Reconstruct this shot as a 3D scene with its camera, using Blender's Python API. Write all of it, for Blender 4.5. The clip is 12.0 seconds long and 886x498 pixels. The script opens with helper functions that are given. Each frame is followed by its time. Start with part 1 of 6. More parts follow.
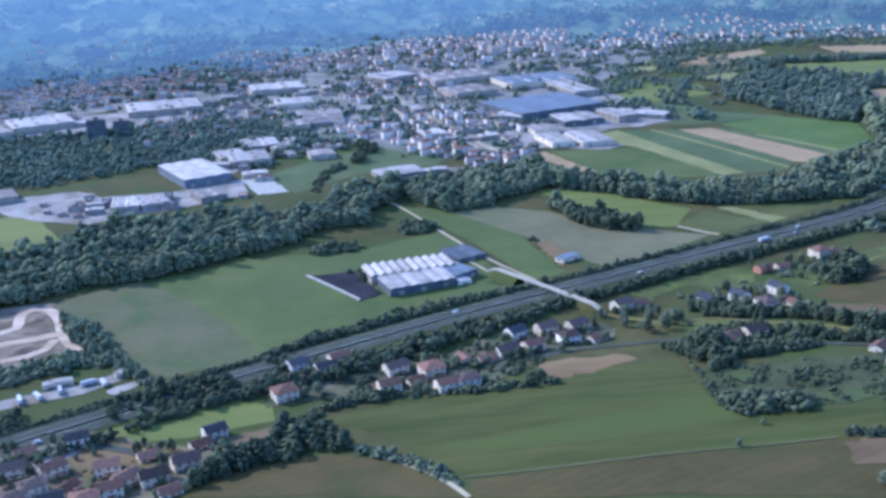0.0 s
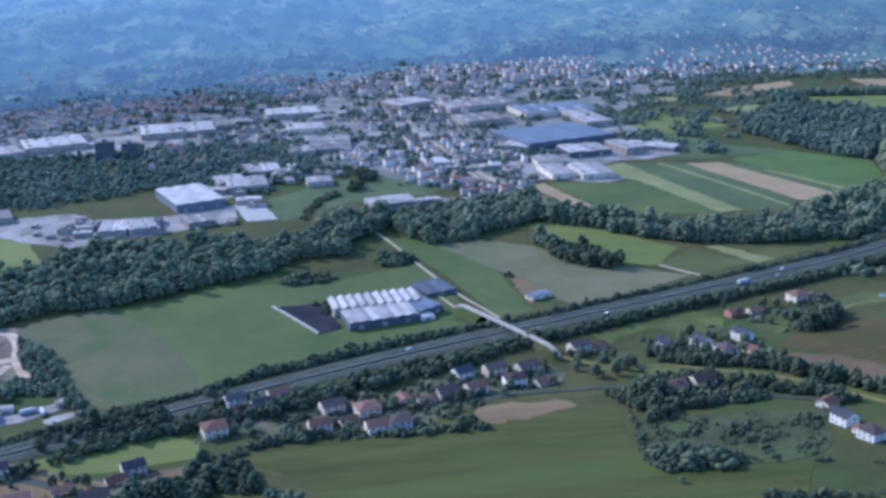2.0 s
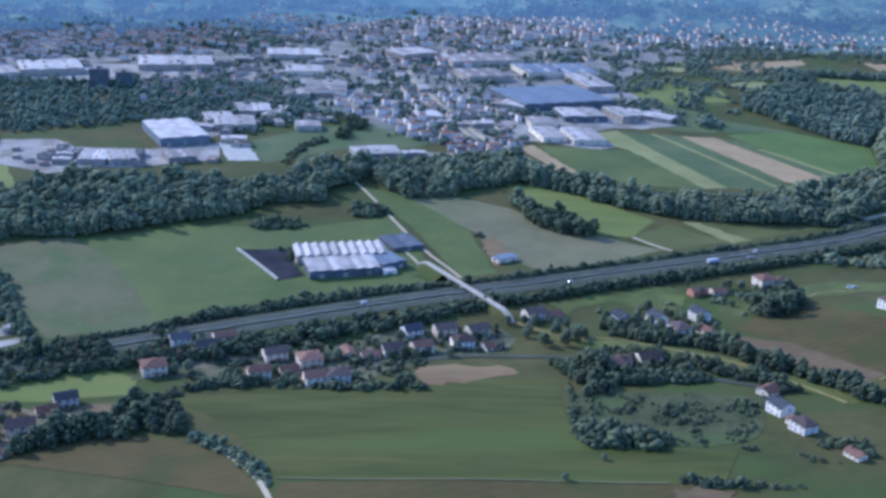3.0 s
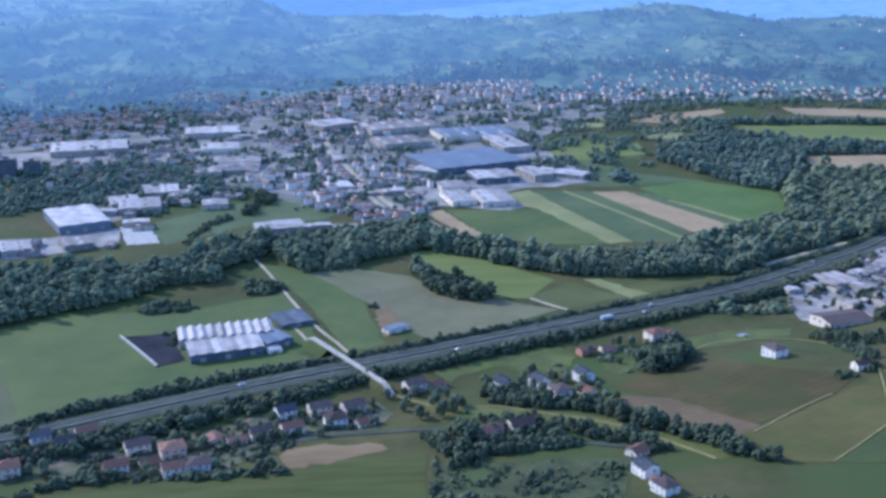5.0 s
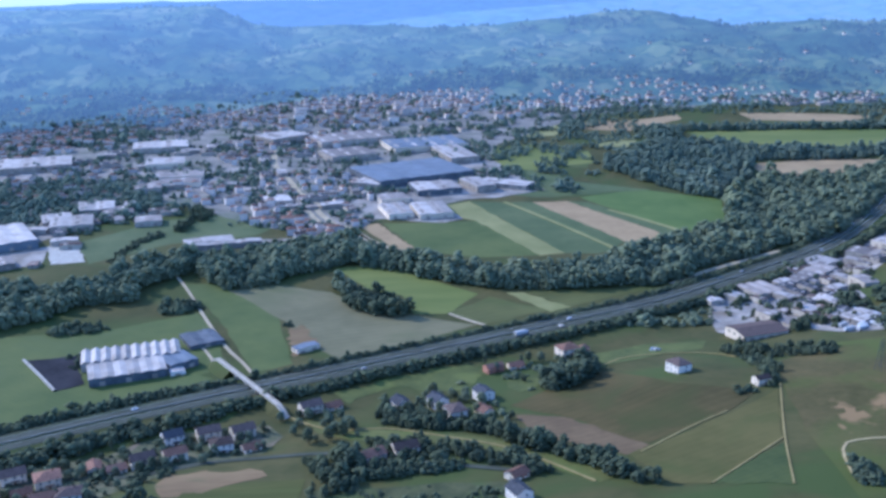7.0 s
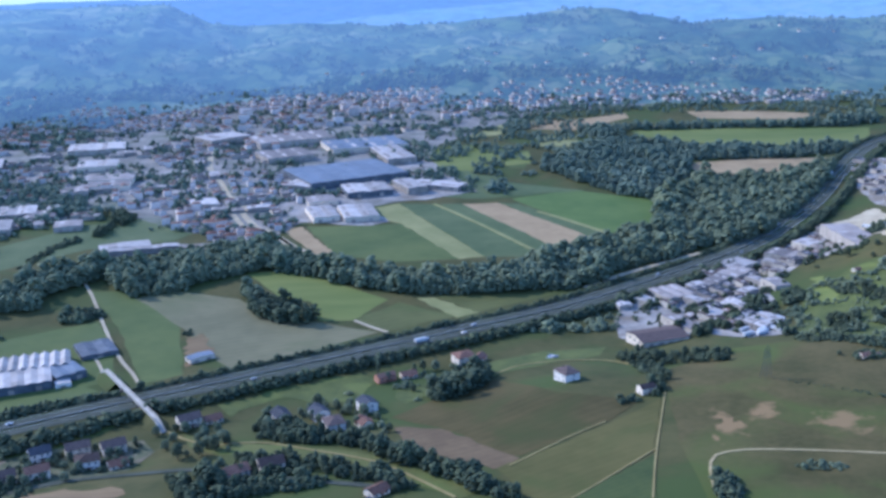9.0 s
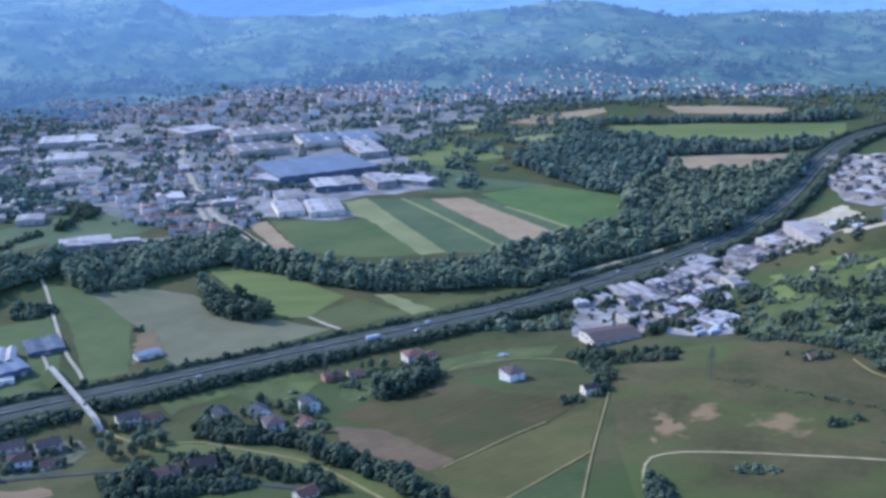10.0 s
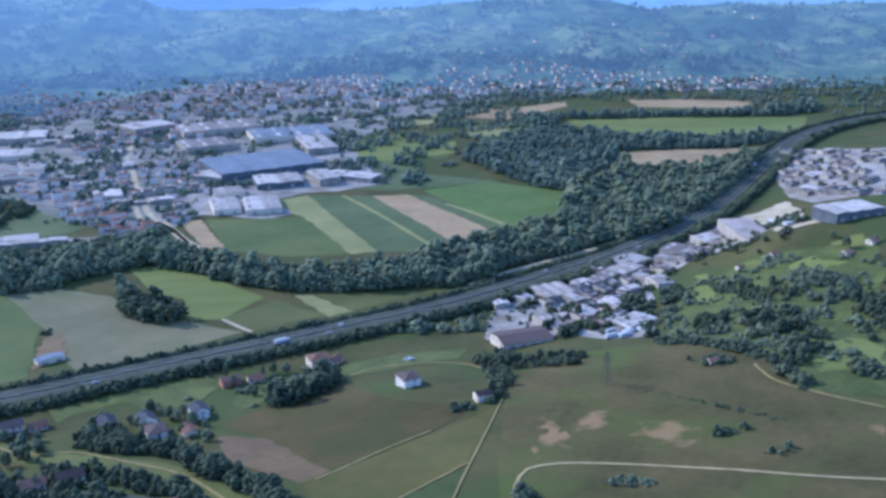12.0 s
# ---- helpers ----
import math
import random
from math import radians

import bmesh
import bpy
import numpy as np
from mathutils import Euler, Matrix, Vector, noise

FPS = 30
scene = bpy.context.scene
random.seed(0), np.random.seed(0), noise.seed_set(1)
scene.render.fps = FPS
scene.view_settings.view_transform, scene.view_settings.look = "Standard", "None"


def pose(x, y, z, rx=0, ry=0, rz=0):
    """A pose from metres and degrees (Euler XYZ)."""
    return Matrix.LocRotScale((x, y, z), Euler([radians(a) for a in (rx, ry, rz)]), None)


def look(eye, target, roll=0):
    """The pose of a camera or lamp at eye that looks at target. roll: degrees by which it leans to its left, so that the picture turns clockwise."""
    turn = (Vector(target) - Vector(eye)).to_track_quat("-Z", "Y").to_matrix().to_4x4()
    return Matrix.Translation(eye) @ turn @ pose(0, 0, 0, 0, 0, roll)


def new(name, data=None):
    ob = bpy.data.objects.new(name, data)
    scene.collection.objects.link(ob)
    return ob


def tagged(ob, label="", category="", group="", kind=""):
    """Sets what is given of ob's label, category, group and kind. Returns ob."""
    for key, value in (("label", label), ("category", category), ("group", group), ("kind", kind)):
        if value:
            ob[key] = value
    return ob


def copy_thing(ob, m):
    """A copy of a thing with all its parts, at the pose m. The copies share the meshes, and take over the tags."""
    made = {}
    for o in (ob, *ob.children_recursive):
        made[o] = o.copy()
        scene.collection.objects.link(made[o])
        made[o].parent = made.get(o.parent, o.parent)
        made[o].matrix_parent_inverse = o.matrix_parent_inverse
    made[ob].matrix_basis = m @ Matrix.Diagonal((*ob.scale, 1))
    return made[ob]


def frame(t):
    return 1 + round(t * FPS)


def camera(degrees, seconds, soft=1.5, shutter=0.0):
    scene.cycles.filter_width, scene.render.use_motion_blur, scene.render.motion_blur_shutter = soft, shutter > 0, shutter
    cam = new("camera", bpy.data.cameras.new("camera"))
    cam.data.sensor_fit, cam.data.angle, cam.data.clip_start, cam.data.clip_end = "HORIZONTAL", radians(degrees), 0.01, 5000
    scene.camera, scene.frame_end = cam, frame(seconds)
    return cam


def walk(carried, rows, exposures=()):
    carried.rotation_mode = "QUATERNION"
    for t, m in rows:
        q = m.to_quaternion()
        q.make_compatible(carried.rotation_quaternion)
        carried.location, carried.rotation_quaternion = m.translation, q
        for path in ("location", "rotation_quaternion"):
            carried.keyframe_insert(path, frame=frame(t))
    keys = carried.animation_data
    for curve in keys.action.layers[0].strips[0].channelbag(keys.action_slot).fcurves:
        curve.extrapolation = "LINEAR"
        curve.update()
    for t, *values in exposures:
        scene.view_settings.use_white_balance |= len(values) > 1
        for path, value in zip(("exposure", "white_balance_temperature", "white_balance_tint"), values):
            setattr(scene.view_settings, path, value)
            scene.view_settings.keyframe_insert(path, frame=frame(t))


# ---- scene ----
cam = camera(46.0, 12.0, soft=3.2)
PATH = [
    (0, (0.0, -0.0, 275.7), (19.0, 474.2, 118.3), -1.83),
    (0.5, (17.7, 2.9, 276.8), (17.7, 481.6, 132.5), -2.66),
    (1, (35.4, 5.9, 277.9), (28.8, 487.9, 145.1), -2.27),
    (1.5, (53.1, 9.4, 278.9), (44.0, 491.8, 147.6), -2.14),
    (2, (71.0, 13.5, 279.9), (63.5, 491.4, 133.0), -1.38),
    (2.5, (88.9, 17.8, 280.8), (70.2, 493.1, 126.8), 0.73),
    (3, (106.4, 22.0, 281.5), (93.3, 492.5, 112.9), 2.97),
    (3.5, (123.6, 26.0, 282.2), (122.0, 504.3, 136.4), 1.41),
    (5.5, (186.1, 40.8, 283.9), (185.9, 521.5, 146.5), -0.53),
    (6, (202.4, 44.5, 284.4), (203.3, 526.0, 149.4), -0.92),
    (6.5, (218.8, 48.3, 284.9), (222.1, 529.5, 149.3), -0.90),
    (8.5, (284.8, 63.6, 286.4), (290.4, 544.7, 150.3), -1.29),
    (9, (301.0, 67.8, 286.5), (312.3, 548.5, 149.2), -1.11),
    (9.5, (317.3, 72.2, 286.6), (326.0, 552.0, 146.4), -1.30),
    (10, (333.6, 76.5, 286.6), (347.2, 556.0, 145.8), -0.81),
    (10.5, (349.8, 80.7, 286.6), (363.6, 559.9, 144.6), -0.72),
    (11, (366.0, 85.1, 286.6), (381.1, 563.9, 143.5), -0.59),
    (11.5, (381.9, 89.6, 286.5), (397.5, 567.8, 141.5), -0.75),
    (12, (397.9, 93.8, 286.4), (413.1, 572.3, 142.1), -0.92),
]
walk(cam, [(t, look(eye, target, roll)) for t, eye, target, roll in PATH], exposures=[(0.0, 0.28, 4460, 22), (0.5, 0.24, 4460, 21), (1.0, 0.1, 4460, 21), (2.0, 0.03, 4460, 21), (2.5, 0.02, 4460, 21), (3.5, 0.12, 4460, 21), (12.0, 0.12, 4460, 21)])

# ---- light: afternoon sun from the far left, clear sky
SUN_FROM = Vector((-0.86, 0.50, 0.56)).normalized()
world = bpy.data.worlds.new("sky")
scene.world = world
world.use_nodes = True
sky = world.node_tree.nodes.new("ShaderNodeTexSky")
sky.sky_type, sky.sun_disc = "NISHITA", False
sky.sun_elevation = math.asin(SUN_FROM.z)
sky.sun_rotation = math.atan2(SUN_FROM.x, SUN_FROM.y)
sky.air_density, sky.dust_density, sky.ozone_density = 1.2, 0.6, 2.0
back = world.node_tree.nodes["Background"]
back.inputs["Strength"].default_value = 0.28
world.node_tree.links.new(sky.outputs[0], back.inputs["Color"])
sun_data = bpy.data.lights.new("sun", "SUN")
sun_data.energy, sun_data.angle, sun_data.color = 4.9, radians(0.6), (1.0, 0.85, 0.56)
sun = new("sun", sun_data)
sun.matrix_world = look(SUN_FROM * 900, (0, 0, 0))

# ground shape
MOTORWAY = [(-828, 138), (-552, 311), (-224, 521), (-86, 609), (5, 664), (78, 705), (150, 742), (225, 782), (331, 838), (430, 894),
            (535, 975), (594, 1023), (669, 1104), (758, 1229), (849, 1385), (937, 1527), (1025, 1629), (1150, 1717), (1380, 1803), (2392, 2024)]
BUMPS = [(390, 676, 8, 51), (515, 658, 6, 101), (589, 681, 6, 83), (635, 810, 9, 64), (736, 929, 20, 83), (810, 874, 18, 120), (589, 810, -6, 55)]


def motorway_y(x):
    for (ax, ay), (bx, by) in zip(MOTORWAY, MOTORWAY[1:]):
        if x <= bx:
            return ay + (by - ay) * (x - ax) / (bx - ax)
    return MOTORWAY[-1][1]


def smooth(a, b, v):
    u = min(1.0, max(0.0, (v - a) / (b - a)))
    return u * u * (3 - 2 * u)


def ground(x, y):
    """Height of the land: a flat valley with the motorway, rising fields to the south of it."""
    s = (motorway_y(x) - y) * 0.87
    z = -4.6 * smooth(-18, 64, -s) * (1 - smooth(1200, 1650, y)) - 1.0
    soft = 14.0
    u = (s - 69) / soft
    rise = 0.135 * soft * (u if u > 20 else math.log1p(math.exp(u)))
    z += 64 * math.tanh(rise / 64)
    if s > 55:
        k = smooth(55, 110, s)
        for bx, by, h, r in BUMPS:
            z += k * h * math.exp(-((x - bx) ** 2 + (y - by) ** 2) / (r * r))
        z += k * 1.2 * math.sin(x / 37 + 1.3 * math.sin(y / 53)) * math.sin(y / 41 + x / 90)
    z += 12 * smooth(1800, 2300, y)
    return z
# end of ground shape


# ---- materials
def material(name, low, high, scale=0.1, rough=0.9, bump=0.0, fine=6.0, spread=0.0, metal=0.0, island=0.0, stretch=None, rows=None, specular=0.2, third=None):
    """Two colours mixed by a coarse and a fine noise at real size; spread and island vary it from piece to piece; rows: crop lines (metres, degrees); third: (colour, scale, threshold) of patches."""
    m = bpy.data.materials.new(name)
    m.use_nodes = True
    nodes, links = m.node_tree.nodes, m.node_tree.links
    shader = nodes["Principled BSDF"]
    place = nodes.new("ShaderNodeNewGeometry").outputs["Position"]
    if stretch:
        mapping = nodes.new("ShaderNodeMapping")
        mapping.inputs["Rotation"].default_value = (0, 0, radians(-stretch[0]))
        mapping.inputs["Scale"].default_value = (1.0 / stretch[1], 1, 1)
        links.new(place, mapping.inputs[0])
        place = mapping.outputs[0]
    coarse, grain = nodes.new("ShaderNodeTexNoise"), nodes.new("ShaderNodeTexNoise")
    coarse.inputs["Scale"].default_value, coarse.inputs["Detail"].default_value = scale, 5
    grain.inputs["Scale"].default_value, grain.inputs["Detail"].default_value = scale * fine, 3
    links.new(place, coarse.inputs["Vector"]), links.new(place, grain.inputs["Vector"])
    add = nodes.new("ShaderNodeMath")
    add.operation = "MULTIPLY_ADD"
    add.inputs[1].default_value = 0.45
    links.new(grain.outputs[0], add.inputs[0]), links.new(coarse.outputs[0], add.inputs[2])
    ramp = nodes.new("ShaderNodeMapRange")
    ramp.inputs["From Min"].default_value, ramp.inputs["From Max"].default_value = 0.52, 0.93
    links.new(add.outputs[0], ramp.inputs["Value"])
    factor = ramp.outputs[0]
    if rows:
        turn = nodes.new("ShaderNodeMapping")
        turn.inputs["Rotation"].default_value = (0, 0, radians(-rows[1]))
        links.new(nodes.new("ShaderNodeNewGeometry").outputs["Position"], turn.inputs[0])
        wave = nodes.new("ShaderNodeTexWave")
        wave.bands_direction = "Y"
        wave.inputs["Scale"].default_value = 0.314 / rows[0]
        wave.inputs["Distortion"].default_value = 1.5
        wave.inputs["Detail"].default_value = 2
        links.new(turn.outputs[0], wave.inputs["Vector"])
        blend = nodes.new("ShaderNodeMath")
        blend.operation = "MULTIPLY_ADD"
        blend.inputs[1].default_value = rows[2]
        links.new(wave.outputs["Fac"], blend.inputs[0]), links.new(factor, blend.inputs[2])
        factor = blend.outputs[0]
    mix = nodes.new("ShaderNodeMix")
    mix.data_type = "RGBA"
    mix.inputs["A"].default_value, mix.inputs["B"].default_value = (*low, 1), (*high, 1)
    links.new(factor, mix.inputs["Factor"])
    colour = mix.outputs["Result"]
    if third:
        patch, cut, tone = nodes.new("ShaderNodeTexNoise"), nodes.new("ShaderNodeMapRange"), nodes.new("ShaderNodeMix")
        patch.inputs["Scale"].default_value, patch.inputs["Detail"].default_value, patch.inputs["Distortion"].default_value = third[1], 4, 0.6
        cut.inputs["From Min"].default_value, cut.inputs["From Max"].default_value = third[2], third[2] + 0.16
        tone.data_type = "RGBA"
        tone.inputs["B"].default_value = (*third[0], 1)
        links.new(place, patch.inputs["Vector"]), links.new(patch.outputs[0], cut.inputs["Value"])
        links.new(cut.outputs[0], tone.inputs["Factor"]), links.new(colour, tone.inputs["A"])
        colour = tone.outputs["Result"]
    for amount, source in ((spread, "object"), (island, "island")):
        if amount:
            pick = nodes.new("ShaderNodeObjectInfo").outputs["Random"] if source == "object" else nodes.new("ShaderNodeNewGeometry").outputs["Random Per Island"]
            span = nodes.new("ShaderNodeMapRange")
            span.inputs["To Min"].default_value, span.inputs["To Max"].default_value = 1 - amount, 1 + amount
            hue = nodes.new("ShaderNodeHueSaturation")
            links.new(pick, span.inputs["Value"]), links.new(span.outputs[0], hue.inputs["Value"]), links.new(colour, hue.inputs["Color"])
            colour = hue.outputs[0]
    links.new(colour, shader.inputs["Base Color"])
    shader.inputs["Roughness"].default_value, shader.inputs["Metallic"].default_value = rough, metal
    shader.inputs["Specular IOR Level"].default_value = specular
    if bump:
        relief = nodes.new("ShaderNodeBump")
        relief.inputs["Distance"].default_value = bump
        links.new(grain.outputs[0], relief.inputs["Height"]), links.new(relief.outputs[0], shader.inputs["Normal"])
    return m


GRASS = material("grass", (0.048, 0.051, 0.015), (0.090, 0.078, 0.026), 0.02, bump=0.3, specular=0.1, third=((0.056, 0.072, 0.018), 0.011, 0.46))
GREEN_CROP = material("green_crop", (0.062, 0.066, 0.015), (0.098, 0.098, 0.025), 0.012, bump=0.3, rows=(9, 27, 0.25), third=((0.064, 0.082, 0.016), 0.010, 0.52))
MEADOW = material("meadow", (0.100, 0.120, 0.022), (0.160, 0.166, 0.038), 0.012, bump=0.3, stretch=(10, 4))
BRIGHT_LOOK = dict(low=(0.060, 0.081, 0.017), high=(0.098, 0.112, 0.027), scale=0.012, bump=0.2, rows=(5, -38, 0.10), third=((0.078, 0.096, 0.026), 0.016, 0.55))
VIVID_CROP = material("vivid_green_crop", (0.066, 0.102, 0.018), (0.102, 0.136, 0.029), 0.012, bump=0.2, rows=(5, -38, 0.10), third=((0.084, 0.116, 0.024), 0.016, 0.55))
BRIGHT_CROP = material("bright_crop", **BRIGHT_LOOK)
WIDE_GREEN = material("wide_green_crop", (0.047, 0.054, 0.012), (0.086, 0.084, 0.022), 0.045, bump=0.3, fine=4, stretch=(6, 7), specular=0.1, third=((0.073, 0.086, 0.020), 0.03, 0.50))
PALE_CROP = material("pale_crop", (0.160, 0.158, 0.050), (0.240, 0.222, 0.080), 0.015, bump=0.2, rows=(7, -40, 0.15))
TAN_CROP = material("tan_crop", (0.235, 0.160, 0.074), (0.330, 0.232, 0.112), 0.02, bump=0.2, rows=(6, -35, 0.15))
DRY_CROP = material("dry_crop", (0.106, 0.098, 0.044), (0.160, 0.140, 0.066), 0.012, bump=0.2, rows=(8, 20, 0.3), third=((0.108, 0.108, 0.044), 0.012, 0.52))
OLIVE_CROP = material("olive_crop", (0.056, 0.047, 0.015), (0.091, 0.069, 0.024), 0.014, bump=0.25, rows=(7, 30, 0.25), specular=0.1, third=((0.056, 0.057, 0.016), 0.016, 0.52))
ROUGH_GRASS = material("rough_grass", (0.050, 0.062, 0.013), (0.096, 0.104, 0.023), 0.05, bump=0.4, fine=5, third=((0.124, 0.138, 0.028), 0.03, 0.54))
PASTURE_LOOK = dict(low=(0.056, 0.051, 0.016), high=(0.105, 0.082, 0.030), scale=0.024, bump=0.35, fine=9, specular=0.1, third=((0.075, 0.086, 0.020), 0.013, 0.50))
PASTURE = material("pasture", **PASTURE_LOOK)
BARE_EARTH = material("bare_earth", (0.135, 0.088, 0.038), (0.200, 0.134, 0.060), 0.05, bump=0.2, stretch=(8, 4), third=((0.095, 0.090, 0.030), 0.07, 0.50))
SOIL = material("soil", (0.092, 0.061, 0.028), (0.148, 0.100, 0.046), 0.03, bump=0.2, rows=(6, 20, 0.2))


def worn(name, look_of, bare, amount, size):
    """The same growth, bare in broken spots that thin out to all sides."""
    m = material(name, **look_of)
    nodes, links = m.node_tree.nodes, m.node_tree.links
    place, span, far, near = nodes.new("ShaderNodeTexCoord"), nodes.new("ShaderNodeVectorMath"), nodes.new("ShaderNodeVectorMath"), nodes.new("ShaderNodeMapRange")
    span.operation, far.operation = "MULTIPLY_ADD", "LENGTH"
    span.inputs[1].default_value, span.inputs[2].default_value = (1, 1, 0), (-0.5, -0.5, 0)
    spots, add, cut, mix = nodes.new("ShaderNodeTexNoise"), nodes.new("ShaderNodeMath"), nodes.new("ShaderNodeMapRange"), nodes.new("ShaderNodeMix")
    spots.inputs["Scale"].default_value, spots.inputs["Detail"].default_value = size, 6
    near.inputs["From Min"].default_value, near.inputs["From Max"].default_value = 0.50, 0.0
    near.inputs["To Max"].default_value = 0.50
    cut.inputs["From Min"].default_value, cut.inputs["From Max"].default_value = 0.67, 0.86
    cut.inputs["To Max"].default_value = amount
    mix.data_type = "RGBA"
    mix.inputs["B"].default_value = (*bare, 1)
    links.new(place.outputs["Generated"], span.inputs[0]), links.new(span.outputs[0], far.inputs[0]), links.new(far.outputs["Value"], near.inputs["Value"])
    links.new(nodes.new("ShaderNodeNewGeometry").outputs["Position"], spots.inputs["Vector"])
    links.new(near.outputs[0], add.inputs[0]), links.new(spots.outputs[0], add.inputs[1]), links.new(add.outputs[0], cut.inputs["Value"])
    shader = nodes["Principled BSDF"]
    links.new(shader.inputs["Base Color"].links[0].from_socket, mix.inputs["A"]), links.new(cut.outputs[0], mix.inputs["Factor"])
    links.new(mix.outputs["Result"], shader.inputs["Base Color"])
    return m


WORN_PASTURE = worn("worn_pasture", PASTURE_LOOK, (0.235, 0.150, 0.068), 0.8, 0.09)
THIN_CROP = material("thin_crop", (0.074, 0.082, 0.028), (0.118, 0.106, 0.046), 0.02, bump=0.25, fine=5, rows=(5, -38, 0.1), third=((0.068, 0.088, 0.026), 0.018, 0.52))
LIGHT_OLIVE = material("light_olive_crop", (0.071, 0.066, 0.018), (0.105, 0.090, 0.027), 0.016, bump=0.25, rows=(6, 28, 0.2), specular=0.1, third=((0.067, 0.074, 0.018), 0.014, 0.52))
DEEP_GREEN = material("deep_green_crop", (0.034, 0.048, 0.010), (0.062, 0.074, 0.016), 0.03, bump=0.3, rows=(4, 28, 0.25))
STRIP_CROP = material("strip_crop", (0.060, 0.082, 0.026), (0.096, 0.112, 0.040), 0.015, bump=0.2, rows=(5, -37, 0.12))
TRACK = material("worn_track", (0.190, 0.146, 0.050), (0.280, 0.218, 0.082), 0.12, bump=0.05)
GRAVEL = material("gravel", (0.290, 0.232, 0.140), (0.440, 0.362, 0.230), 0.08, bump=0.05)
PATH_EARTH = material("path_earth", (0.270, 0.205, 0.092), (0.400, 0.312, 0.150), 0.12, bump=0.05)
CONCRETE = material("concrete_yard", (0.170, 0.148, 0.122), (0.360, 0.318, 0.268), 0.04, rough=0.85, third=((0.170, 0.136, 0.096), 0.03, 0.52))
ASPHALT = material("asphalt", (0.058, 0.061, 0.044), (0.090, 0.093, 0.068), 0.05, rough=0.95, specular=0.04)
PALE_CONCRETE = material("pale_concrete", (0.30, 0.27, 0.22), (0.45, 0.41, 0.34), 0.2, rough=0.85)
DARK_ASPHALT = material("dark_asphalt", (0.026, 0.025, 0.028), (0.046, 0.044, 0.048), 0.06, rough=0.95, specular=0.03)
WHITE_PAINT = material("white_paint", (0.70, 0.70, 0.68), (0.82, 0.82, 0.80), 0.5, rough=0.6)
# LEAVES is lightened to carry the haze over the middle-distance woods
LEAVES = material("leaves", (0.092, 0.114, 0.070), (0.164, 0.178, 0.102), 0.03, rough=0.9, island=0.2, bump=0.3, specular=0.05)
DARK_LEAVES = material("dark_leaves", (0.047, 0.060, 0.039), (0.096, 0.109, 0.059), 0.05, rough=0.9, island=0.22, bump=0.3, specular=0.05)
# distant foliage: haze is mixed into the colour as paler blue-green
HAZED_FAR_LEAVES = material("hazed_far_leaves", (0.090, 0.118, 0.086), (0.146, 0.170, 0.116), 0.02, rough=0.9, island=0.2, specular=0.05)
BARK = material("bark", (0.06, 0.045, 0.03), (0.13, 0.10, 0.07), 2.0, rough=0.95)


